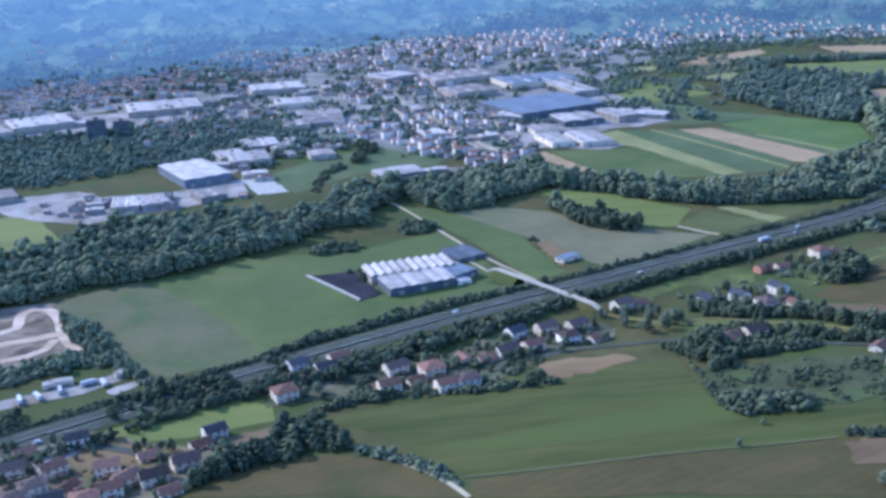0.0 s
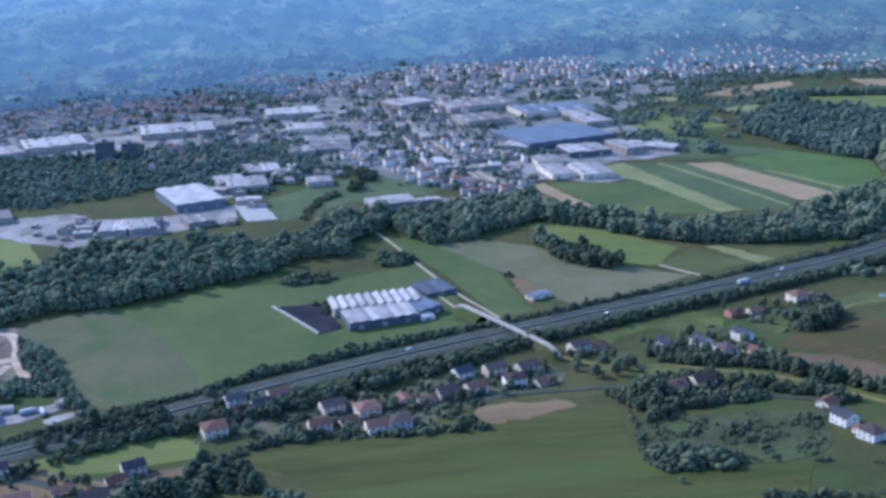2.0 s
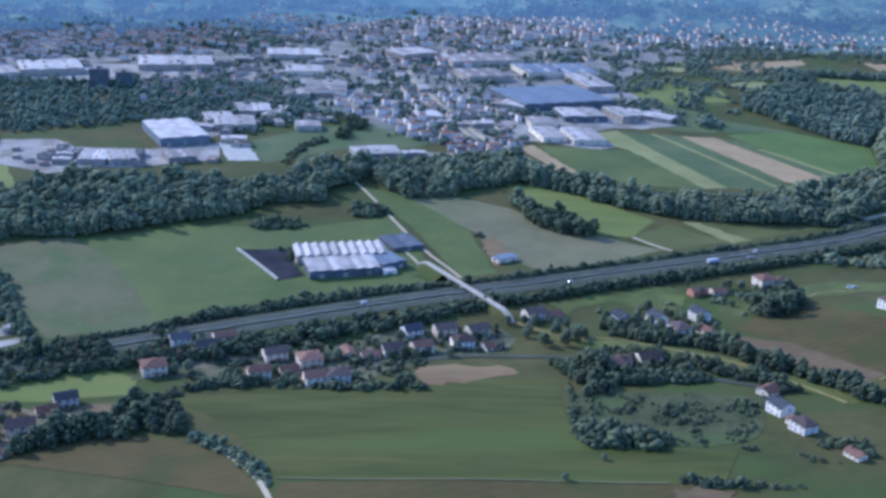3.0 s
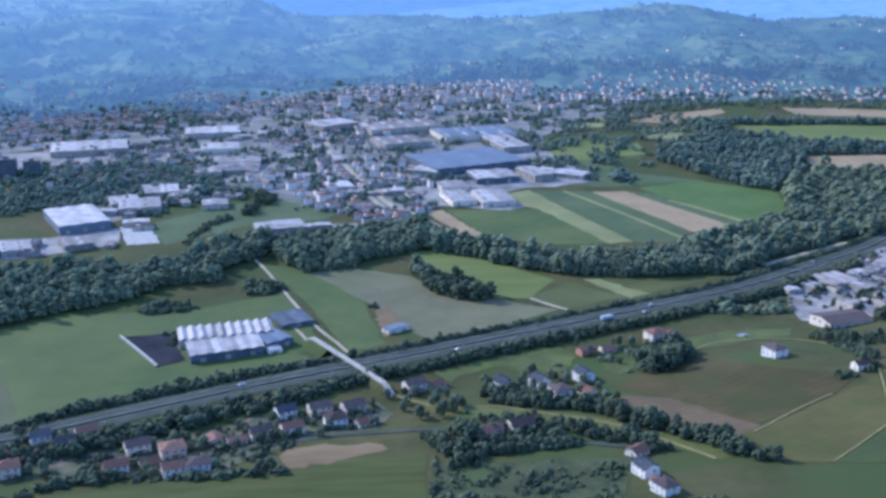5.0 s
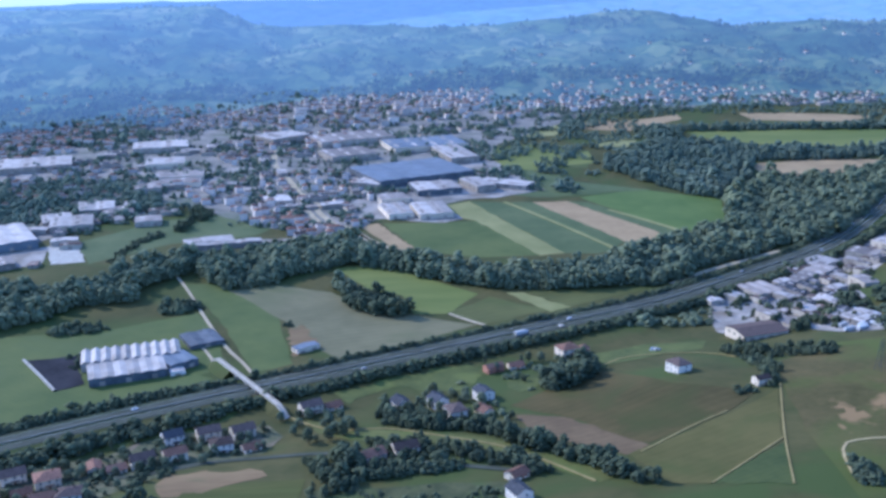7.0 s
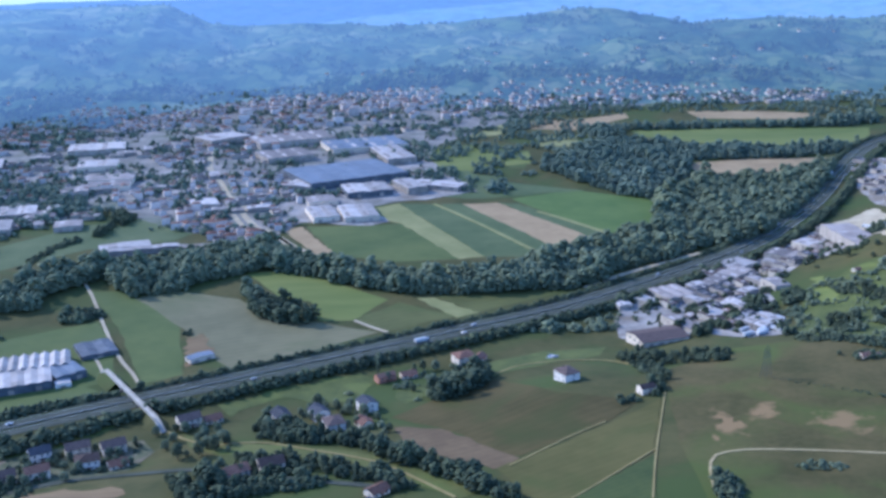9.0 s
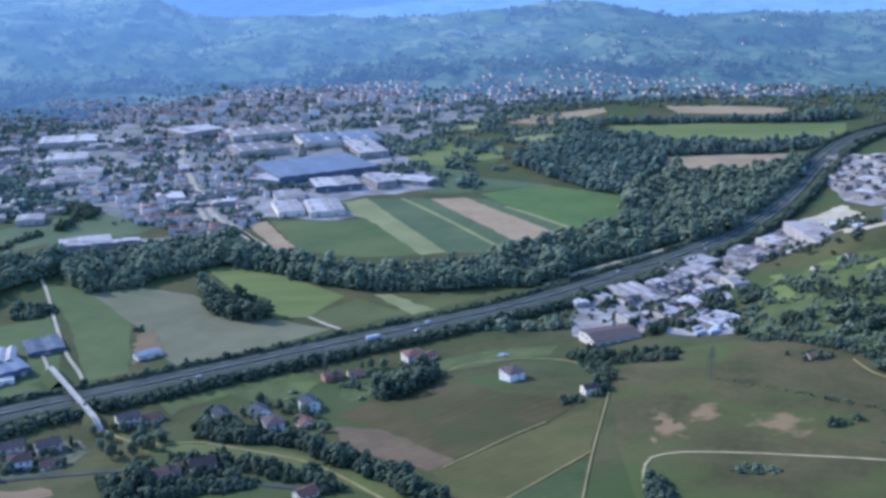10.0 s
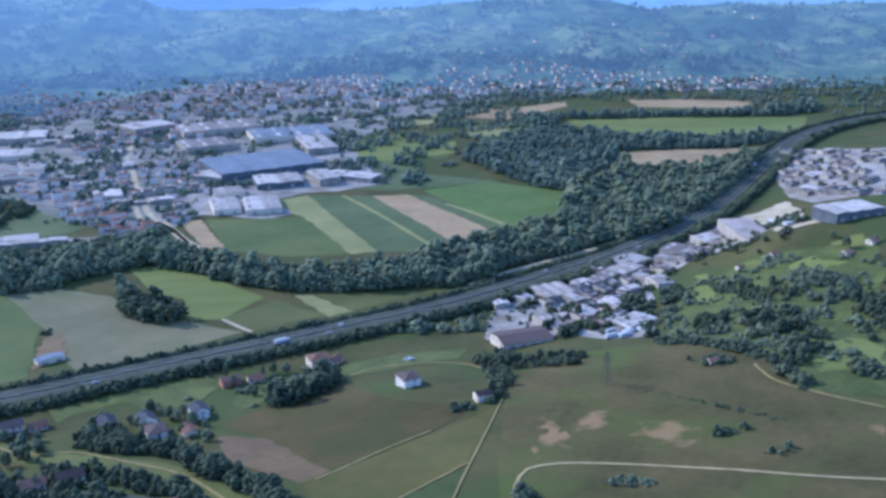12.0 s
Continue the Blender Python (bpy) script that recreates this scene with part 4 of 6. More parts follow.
wood("woodland", [(169, 593), (199, 585), (208, 603), (243, 581), (239, 563), (199, 556), (174, 540), (169, 551)], 5.0, NEAR_TREES, DARK_LEAVES, "dark trees round a red-roofed house", 20, 0.4, 0.72, "wood", (14, -0.15))
wood("woodland", [(197, 655), (195, 674), (201, 690), (218, 677), (235, 650), (264, 631), (279, 623), (281, 613), (251, 624), (221, 633)], 5.4, NEAR_TREES, DARK_LEAVES, "dark trees in front of the white houses", 21, 0.45, 0.78)
wood("woodland", [(278, 614), (304, 590), (325, 563), (347, 530), (336, 532), (316, 555), (295, 581), (272, 604)], 5.2, NEAR_TREES, DARK_LEAVES, "row of dark trees along the lane", 22, 0.6, 1.0)
wood("woodland", [(190, 616), (214, 611), (240, 600), (262, 587), (283, 570), (297, 553), (290, 545), (272, 562), (250, 578), (226, 590), (196, 600)], 4.8, NEAR_TREES, DARK_LEAVES, "dark row of trees below the lane", 23, 0.4, 0.75)
wood("woodland", [(196, 672), (204, 690), (222, 664), (246, 640), (262, 632), (284, 612), (304, 589), (326, 563), (338, 546), (330, 548), (310, 572), (288, 596), (268, 613), (246, 626), (218, 634), (200, 645)], 4.6, NEAR_TREES, DARK_LEAVES, "dark row of trees above the lane", 53, 0.35, 0.7)
wood("woodland", [(158, 591), (184, 599), (213, 600), (233, 587), (239, 571), (216, 562), (190, 559), (168, 564)], 5.2, NEAR_TREES, DARK_LEAVES, "dark trees below the lane", 24, 0.4, 0.75, "wood", (13, -0.1))
wood("woodland", [(304, 694), (310, 722), (330, 731), (344, 748), (346, 724), (333, 702), (314, 686)], 5.2, NEAR_TREES, DARK_LEAVES, "dark clump of conifers at the field corner", 25, 0.8, 1.15)
wood("woodland", [(437, 749), (456, 768), (474, 740), (510, 727), (502, 702), (468, 710), (440, 724)], 5.2, NEAR_TREES, DARK_LEAVES, "dark trees in front of the warehouse", 26, 0.35, 0.62)
wood("woodland", [(435, 655), (447, 672), (459, 706), (461, 696), (454, 667), (443, 650)], 4.6, NEAR_TREES, DARK_LEAVES, "dark trees round a small farmhouse", 27, 0.55, 0.85)
wood("scrub", [(416, 647), (431, 653), (433, 645), (418, 640)], 4, BUSHES, DARK_LEAVES, "bushes beside the small farmhouse", 28, 0.9, 1.4, "bushes")
wood("scrub", [(579, 819), (606, 861), (656, 896), (682, 891), (711, 849), (760, 844), (695, 696), (655, 658), (629, 660), (608, 650), (604, 680), (589, 711), (563, 737)], 5.4, BUSHES, LEAVES, "scrubby bushes over the rough hill", 29, 0.4, 1.4, "scrub", (22, 0.02))
for n, (poly, mat) in enumerate((([(649, 850), (666, 842), (676, 806), (666, 782), (639, 784), (638, 812)], DARK_LEAVES), ([(626, 768), (643, 773), (666, 760), (659, 731), (613, 707), (612, 727)], DARK_LEAVES),
                                 ([(597, 785), (613, 789), (619, 770), (602, 728), (585, 734)], DARK_LEAVES), ([(631, 690), (652, 717), (667, 722), (661, 696), (628, 653), (616, 662)], DARK_LEAVES),
                                 ([(683, 830), (707, 827), (718, 797), (710, 771), (679, 764), (672, 794)], LEAVES), ([(708, 778), (740, 798), (705, 706), (682, 689), (691, 740)], DARK_LEAVES))):
    wood("woodland", poly, 4.0, NEAR_TREES, mat, "dark thicket of trees on the rough hill", 60 + n, 0.3, 0.6, "thicket", (16, -0.12))
for n, poly in enumerate(([(558, 734), (587, 719), (607, 691), (623, 660), (616, 648), (600, 676), (580, 704), (552, 719)], [(632, 868), (644, 842), (640, 819), (626, 833)], [(651, 649), (664, 657), (670, 642), (664, 628), (649, 636)],
                          [(596, 872), (614, 883), (609, 848), (592, 840)], [(607, 651), (613, 654), (623, 628), (614, 621)])):
    wood("scrub", poly, 3.8, BUSHES, DARK_LEAVES, "dark bushes on the rough hill", 70 + n, 0.7, 1.5, "bushes")
wood("scrub", [(440, 508), (444, 534), (451, 545), (453, 519), (453, 506)], 3.6, BUSHES, DARK_LEAVES, "dark thicket inside the bend of the track", 33, 1.0, 1.7, "thicket")
wood("woodland", [(493, 810), (515, 842), (530, 828), (543, 857), (573, 870), (580, 841), (562, 764), (551, 806), (523, 788), (505, 779)], 5, NEAR_TREES, DARK_LEAVES, "dark trees among the estate halls", 48, 0.55, 0.95, "wood", (18, 0.02))
wood("scrub", [(483, 534), (496, 540), (517, 533), (507, 528)], 4, BUSHES, LEAVES, "low bushes in the pasture", 34, 0.5, 0.9, "bushes")
wood("scrub", [(546, 575), (554, 578), (572, 579), (567, 574), (552, 571)], 3.6, BUSHES, DARK_LEAVES, "low dark bushes in the pasture", 35, 0.6, 1.0, "bushes")
wood("scrub", [(571, 673), (579, 681), (592, 673), (590, 666), (572, 664)], 4, BUSHES, DARK_LEAVES, "dark shrubs round a hut in the pasture", 43, 0.6, 1.1, "bushes")
# small bushes set in a thin dark line from the pylon's foot
wood("scrub", [(513, 650), (526, 640), (574, 599), (594, 583), (593, 580), (572, 595), (525, 635)], 3.2, BUSHES, DARK_LEAVES, "dark line of small bushes across the pasture", 46, 0.25, 0.5, "bushes")
wood("scrub", [(564, 555), (584, 556), (586, 549), (566, 548)], 3.2, BUSHES, DARK_LEAVES, "low dark bushes in the pasture", 47, 0.4, 0.9, "bushes", (8, 0.0))
wood("scrub", [(444, 719), (459, 721), (458, 693), (448, 670), (444, 671)], 4, BUSHES, DARK_LEAVES, "dark bushes beside the small farmhouse", 36, 0.8, 1.3, "bushes")
wood("woodland", [(385, 830), (410, 846), (461, 873), (463, 852), (453, 826), (418, 824)], 5.2, BUSHES, LEAVES, "low trees and shrubs between motorway and warehouse", 37, 0.7, 1.8, "shrubs", (15, 0.0))

wood("woodland", [(-93, 1058), (-92, 1100), (-85, 1144), (-66, 1167), (-61, 1153), (-77, 1124), (-81, 1079), (-84, 1047)], 4.5, BUSHES, DARK_LEAVES, "dark hedge across the meadow", 49, 0.9, 1.6, "hedge")
wood("woodland", [(-55, 1170), (-53, 1232), (-48, 1273), (-26, 1255), (-25, 1224), (-39, 1206), (-44, 1160)], 6, WOOD_TREES, DARK_LEAVES, "dark clump of trees in the meadow before the works", 50, 0.5, 0.8)
wood("scrub", [(-92, 619), (-45, 622), (-1, 607), (36, 620), (68, 649), (127, 655), (132, 620), (83, 586), (45, 551), (-28, 563), (-81, 555)], 4.4, BUSHES, DARK_LEAVES, "shrubs and hedges in the village gardens", 38, 0.45, 1.2, "shrubs", (12, 0.06))
wood("scrub", [(-225, 518), (-186, 531), (-125, 510), (-96, 518), (-96, 480), (-112, 446), (-207, 468)], 5.2, BUSHES, LEAVES, "shrubs in the lower village gardens", 39, 0.4, 1.0, "shrubs", (13, 0.24))
wood("scrub", [(189, 720), (272, 718), (302, 770), (359, 773), (374, 753), (345, 736), (310, 708), (282, 670), (277, 633), (203, 680)], 6, BUSHES, LEAVES, "shrubs round the houses on the rise", 40, 0.5, 1.2, "shrubs", (16, 0.16))
wood("scrub", [(469, 915), (615, 996), (630, 953), (560, 739), (526, 787), (467, 798)], 7, BUSHES, DARK_LEAVES, "shrubs between the halls of the estate", 41, 0.8, 1.8, "shrubs", (18, 0.2))
wood("scrub", [(624, 969), (724, 1096), (745, 1091), (810, 1113), (740, 902), (671, 928), (620, 913)], 7, BUSHES, DARK_LEAVES, "shrubs round the estate", 42, 0.8, 1.8, "shrubs", (20, 0.14))
# hedges on both sides of the motorway
BRIDGE_A, BRIDGE_B = Vector((67, 784, 0)), Vector((138, 669, 0))
BRIDGE_SIDE = Vector(((BRIDGE_B - BRIDGE_A).y, -(BRIDGE_B - BRIDGE_A).x, 0)).normalized()
rng = random.Random(40)
for near, label in ((True, "dark hedge on the near side of the motorway"), (False, "dark hedge on the far side of the motorway")):
    tall, low = [], []
    for p, side in zip(curve(MOTORWAY, 1.0), sideways(curve(MOTORWAY, 1.0))):
        if -420 < p.x < 1350 and rng.random() > (0.6 if near and p.x < -130 else 0.03):
            u = smooth(-110, -55, p.x) * (1 - smooth(50, 120, p.x))
            off = (25 + 7 * u, 4 + 5 * u) if near else (-18 - 6 * u, 3 + 2 * u)
            q = p + side * (off[0] + rng.uniform(-1, 1) * off[1])
            if abs((q.x - BRIDGE_A.x) * BRIDGE_SIDE.x + (q.y - BRIDGE_A.y) * BRIDGE_SIDE.y) > 5 or not BRIDGE_A.x - 10 < q.x < BRIDGE_B.x + 10:
                (tall if u > 0.5 else low).append((q.x, q.y))
    heap("hedge", list(planted(tall, HEDGE_BUSHES, rng, *((1.25, 1.75) if near else (1.0, 1.35)), 0.3, 0.22)) + list(planted(low, HEDGE_BUSHES, rng, *((1.1, 1.45) if near else (0.75, 1.1)), 0.3, 0.22)), DARK_LEAVES, label, "hedge")

# ---- buildings
CREAM = material("cream_render", (0.52, 0.425, 0.31), (0.67, 0.565, 0.43), 0.6, rough=0.9, spread=0.14)
WHITE_WALL = material("white_render", (0.56, 0.495, 0.42), (0.70, 0.63, 0.545), 0.5, rough=0.9, spread=0.08)
TERRACOTTA = material("clay_tiles", (0.130, 0.072, 0.050), (0.225, 0.128, 0.088), 0.7, rough=0.9, spread=0.35, bump=0.05, specular=0.05)
BROWN_TILES = material("brown_tiles", (0.062, 0.046, 0.040), (0.115, 0.084, 0.070), 0.7, rough=0.9, spread=0.35, bump=0.05, specular=0.05)
# one even dark tone for whole roofs
DARK_ROOF = material("dark_roofing", (0.036, 0.037, 0.042), (0.070, 0.070, 0.076), 0.7, rough=0.85, spread=0.25, bump=0.05, specular=0.08)
GREY_ROOF = material("grey_sheet_roof", (0.170, 0.142, 0.120), (0.262, 0.224, 0.194), 0.12, rough=0.75, spread=0.28, specular=0.06)
BLUE_ROOF = material("blue_grey_roof", (0.110, 0.125, 0.145), (0.165, 0.180, 0.205), 0.06, rough=0.7, spread=0.08)
PANEL_WALL = material("panel_cladding", (0.22, 0.186, 0.150), (0.36, 0.312, 0.258), 0.15, rough=0.8, spread=0.25, specular=0.06)
PALE_ROOF = material("pale_sheet_roof", (0.235, 0.192, 0.158), (0.355, 0.296, 0.248), 0.08, rough=0.8, spread=0.28, specular=0.06)
WHITE_ROOF = material("white_sheet_roof", (0.285, 0.246, 0.210), (0.47, 0.413, 0.360), 0.10, rough=0.75, spread=0.25, specular=0.08)
RUSTY_ROOF = material("rusty_sheet_roof", (0.170, 0.108, 0.078), (0.290, 0.196, 0.146), 0.12, rough=0.85, spread=0.28, specular=0.05)
# serves dark cladding and also walls whose shade is painted in
DARK_WALL = material("dark_cladding_and_shade", (0.060, 0.065, 0.075), (0.120, 0.125, 0.135), 0.2, rough=0.7, spread=0.15)
GLASS = material("window_glass", (0.030, 0.040, 0.050), (0.060, 0.075, 0.090), 0.5, rough=0.28, specular=0.5)
FRAME = material("painted_frame", (0.40, 0.38, 0.34), (0.55, 0.52, 0.48), 1.0, rough=0.6)
WOOD_DOOR = material("brown_door", (0.10, 0.06, 0.035), (0.18, 0.11, 0.07), 2.0, rough=0.7)
BUFF_WALL = material("buff_block_wall", (0.30, 0.255, 0.195), (0.46, 0.40, 0.315), 0.3, rough=0.9, spread=0.2)
ORANGE_WALL = material("orange_render", (0.34, 0.15, 0.09), (0.45, 0.22, 0.14), 0.6, rough=0.9)


def box(bm, x0, x1, y0, y1, z0, z1):
    v = [bm.verts.new(p) for p in ((x0, y0, z0), (x1, y0, z0), (x1, y1, z0), (x0, y1, z0), (x0, y0, z1), (x1, y0, z1), (x1, y1, z1), (x0, y1, z1))]
    for q in ((0, 3, 2, 1), (4, 5, 6, 7), (0, 1, 5, 4), (1, 2, 6, 5), (2, 3, 7, 6), (3, 0, 4, 7)):
        bm.faces.new([v[i] for i in q])


def solid(*sizes):
    bm = bmesh.new()
    box(bm, *sizes)
    return bm


def gable_walls(w, d, h, rise, foot=2.5):
    """Walls with gable ends, ridge along x, standing foot metres into the slope."""
    bm = bmesh.new()
    x, y = w / 2, d / 2
    low = [bm.verts.new(p) for p in ((-x, -y, -foot), (x, -y, -foot), (x, y, -foot), (-x, y, -foot))]
    top = [bm.verts.new(p) for p in ((-x, -y, h), (x, -y, h), (x, y, h), (-x, y, h))]
    ridge = [bm.verts.new((-x, 0, h + rise)), bm.verts.new((x, 0, h + rise))]
    bm.faces.new(low[::-1])
    bm.faces.new((low[0], low[1], top[1], top[0])), bm.faces.new((low[2], low[3], top[3], top[2]))
    bm.faces.new((low[1], low[2], top[2], ridge[1], top[1])), bm.faces.new((low[3], low[0], top[0], ridge[0], top[3]))
    bm.faces.new((top[0], top[1], ridge[1], ridge[0])), bm.faces.new((top[2], top[3], ridge[0], ridge[1]))
    return bm


def gable_roof(w, d, h, rise, over=0.5, thick=0.22):
    bm = bmesh.new()
    x, y = w / 2 + over, d / 2 + over
    drop = rise * over / (d / 2)
    for lift in (0.04, thick):
        for sx in (-x, x):
            for py, pz in ((-y, h - drop), (0, h + rise), (y, h - drop)):
                bm.verts.new((sx, py, pz + lift))
    v = list(bm.verts)
    bm.faces.new((v[6], v[7], v[10], v[9])[::-1]), bm.faces.new((v[7], v[8], v[11], v[10])[::-1])
    bm.faces.new((v[0], v[1], v[4], v[3])), bm.faces.new((v[1], v[2], v[5], v[4]))
    for a, b in ((0, 1), (1, 2), (4, 3), (5, 4), (3, 0), (2, 5)):
        bm.faces.new((v[a], v[b], v[b + 6], v[a + 6]))
    bmesh.ops.recalc_face_normals(bm, faces=bm.faces[:])
    return bm


def hip_roof(w, d, h, rise, over=0.6, thick=0.22):
    bm = bmesh.new()
    x, y, r = w / 2 + over, d / 2 + over, max(0.4, (w - d) / 2)
    for lift in (0.04, thick):
        for p in ((-x, -y, h), (x, -y, h), (x, y, h), (-x, y, h), (-r, 0, h + rise), (r, 0, h + rise)):
            bm.verts.new((p[0], p[1], p[2] + lift))
    v = list(bm.verts)
    for k in (0, 6):
        for q in ((0, 1, 5, 4), (2, 3, 4, 5), (1, 2, 5), (3, 0, 4)):
            bm.faces.new([v[i + k] for i in (q if k else q[::-1])])
    for a, b in ((0, 1), (1, 2), (2, 3), (3, 0)):
        bm.faces.new((v[a], v[b], v[b + 6], v[a + 6]))
    bmesh.ops.recalc_face_normals(bm, faces=bm.faces[:])
    return bm


def opening(thing, name, x, z, w, h, side, along, mat, with_sill=False):
    """A window or door proud of a wall: side -1 or 1, along 'x' or 'y' wall; x is the place along the wall, side * distance the wall."""
    s = 1 if side > 0 else -1
    a, b = sorted((side, side + 0.06 * s))
    sizes = (x - w / 2, x + w / 2, a, b, z, z + h) if along == "x" else (a, b, x - w / 2, x + w / 2, z, z + h)
    ob = part(name, solid(*sizes), mat, thing)
    a, b = sorted((side, side + 0.12 * s))
    sizes = (x - w / 2 - 0.15, x + w / 2 + 0.15, a, b, z - 0.16, z - 0.02) if along == "x" else (a, b, x - w / 2 - 0.15, x + w / 2 + 0.15, z - 0.16, z - 0.02)
    if name == "window" and with_sill:
        part("sill", solid(*sizes), FRAME, ob)
    return ob


def make_house(name, w, d, storeys, rise, wall, roof, hip, label, group, detail=True):
    thing = tagged(new(name), label, "house", group)
    h = 3.0 * storeys
    if hip:
        part("wall", solid(-w / 2, w / 2, -d / 2, d / 2, -2.5, h), wall, thing)
        part("roof", hip_roof(w, d, h, rise), roof, thing)
    else:
        part("wall", gable_walls(w, d, h, rise), wall, thing)
        part("roof", gable_roof(w, d, h, rise), roof, thing)
    if detail:
        part("chimney", solid(w * 0.22, w * 0.22 + 0.6, 0.6, 1.2, h, h + rise + 0.5), roof, thing)
    if detail:
        for s in range(storeys):
            for side in (-d / 2, d / 2):
                for x in (-w * 0.3, w * 0.05, w * 0.33):
                    if s == 0 and side < 0 and x == w * 0.05:
                        opening(thing, "door", x, 0.05, 1.2, 2.1, side, "x", WOOD_DOOR)
                    else:
                        opening(thing, "window", x, 3.0 * s + 0.95, 1.2, 1.4, side, "x", GLASS, side < 0 and s == 1)
            for side in (-w / 2, w / 2):
                opening(thing, "window", -d * 0.1, 3.0 * s + 0.95, 1.2, 1.4, side, "y", GLASS)
        part("porch", solid(-w * 0.12, w * 0.22, -d / 2 - 1.8, -d / 2 - 0.06, 2.55, 2.75), roof, thing)
    return thing


PROTO = {}


def put(key, builder, x, y, turn=0.0, scale=1.0, sink=0.0, lift=None):
    """The first of a kind is built, the others are copies of it."""
    z = (ground(x, y) if lift is None else lift) - sink
    m = pose(x, y, z, 0, 0, turn) @ Matrix.Scale(scale, 4)
    if key not in PROTO:
        PROTO[key] = builder()
        PROTO[key].matrix_basis = m
        return PROTO[key]
    ob = copy_thing(PROTO[key], Matrix.Identity(4))
    ob.matrix_basis = m
    return ob


HOUSES = {
    "terracotta": lambda: make_house("house", 13, 9.5, 2, 2.4, CREAM, TERRACOTTA, False, "cream village house with a clay-tiled gable roof", "village houses"),
    "brown": lambda: make_house("house", 14, 10, 2, 2.6, CREAM, BROWN_TILES, False, "cream village house with a dark brown tiled roof", "village houses"),
    "hip": lambda: make_house("house", 13, 11, 2, 2.3, WHITE_WALL, BROWN_TILES, True, "white house with a dark hipped roof", "village houses"),
    "white": lambda: make_house("house", 12, 10, 2, 2.2, WHITE_WALL, DARK_ROOF, False, "white-walled house with a dark grey roof", "village houses"),
    "tall": lambda: make_house("house", 12, 10, 2, 2.8, WHITE_WALL, DARK_ROOF, False, "tall white house with a dark roof among trees", "village houses"),
    "low": lambda: make_house("house", 11, 8, 1, 2.0, CREAM, TERRACOTTA, False, "low cream house with a clay-tiled roof", "village houses"),
    "red": lambda: make_house("house", 18, 10, 2, 2.4, ORANGE_WALL, TERRACOTTA, False, "orange-walled house with a clay-tiled roof", "village houses"),
    "pink": lambda: make_house("house", 14, 12, 2, 2.6, CREAM, TERRACOTTA, True, "cream house with a hipped clay-tiled roof", "village houses"),
}


def house(kind, x, y, turn):
    return put(kind, HOUSES[kind], x, y, turn)


# the village along the motorway
house("white", -70, 605, 30), house("pink", -74, 565, 25), house("low", -88, 585, 25), house("terracotta", -44, 612, 30)
house("low", -30, 604, 20), house("brown", -8, 592, 28), house("terracotta", -12, 565, 20), house("pink", 14, 586, 25)
house("low", 4, 573, 30), house("hip", 35, 561, 15), house("terracotta", 22, 558, 22), house("low", 35, 603, 110)
house("brown", 62, 606, 28), house("terracotta", 80, 611, 28), house("tall", 72, 638, 30), house("brown", 93, 643, 25)
house("brown", 114, 644, 28), house("hip", 105, 623, 20), house("low", 123, 621, 30), house("low", 49, 599, 25)
house("brown", 152, 679, 30), house("brown", 216, 591, 20), house("low", -61, 590, 24), house("white", -52, 597, 24)
# the lower village
house("brown", -208, 490, 20), house("terracotta", -187, 488, 40), house("white", -183, 520, 20), house("terracotta", -158, 486, 15)
house("low", -140, 499, 30), house("brown", -130, 468, 25), house("hip", -191, 469, 30), house("terracotta", -150, 459, 20)
house("white", -108, 519, 30), house("low", -114, 508, 35), house("low", -174, 469, 60), house("brown", -117, 483, 25), house("pink", -159, 448, 15), house("hip", -197, 456, 15)
house("low", -209, 511, 30), house("terracotta", -144, 469, 50), house("white", -177, 453, 20), house("low", -119, 452, 30)
# the houses on the rise
house("tall", 211, 676, 116), house("tall", 235, 676, 118), house("hip", 246, 654, 112), house("white", 265, 684, 116)
house("low", 264, 657, 120), house("low", 166, 684, 30), put("red", HOUSES["red"], 275, 742, 28, 0.75), house("pink", 331, 772, 25)
house("low", 342, 774, 60), put("hip", HOUSES["hip"], 394, 691, 116, 1.0), put("brown", HOUSES["brown"], 438, 657, 20, 0.7), house("low", 291, 747, 20)
put("low", HOUSES["low"], 578, 669, 15, 0.7), put("low", HOUSES["low"], 585, 669, 15, 0.5), house("terracotta", 198, 584, 30), house("low", 276, 549, 40)
put("tall", HOUSES["tall"], 275, 521, 116, 0.95), put("hip", HOUSES["hip"], 280, 497, 118, 0.85), put("low", HOUSES["low"], 279, 505, 120, 0.8), put("low", HOUSES["low"], 296, 467, 120, 0.8), put("low", HOUSES["low"], 687, 878, 20, 0.8), put("low", HOUSES["low"], 732, 847, 20, 0.7), put("low", HOUSES["low"], 660, 879, 30, 0.6), put("low", HOUSES["low"], 755, 857, 30, 0.8)


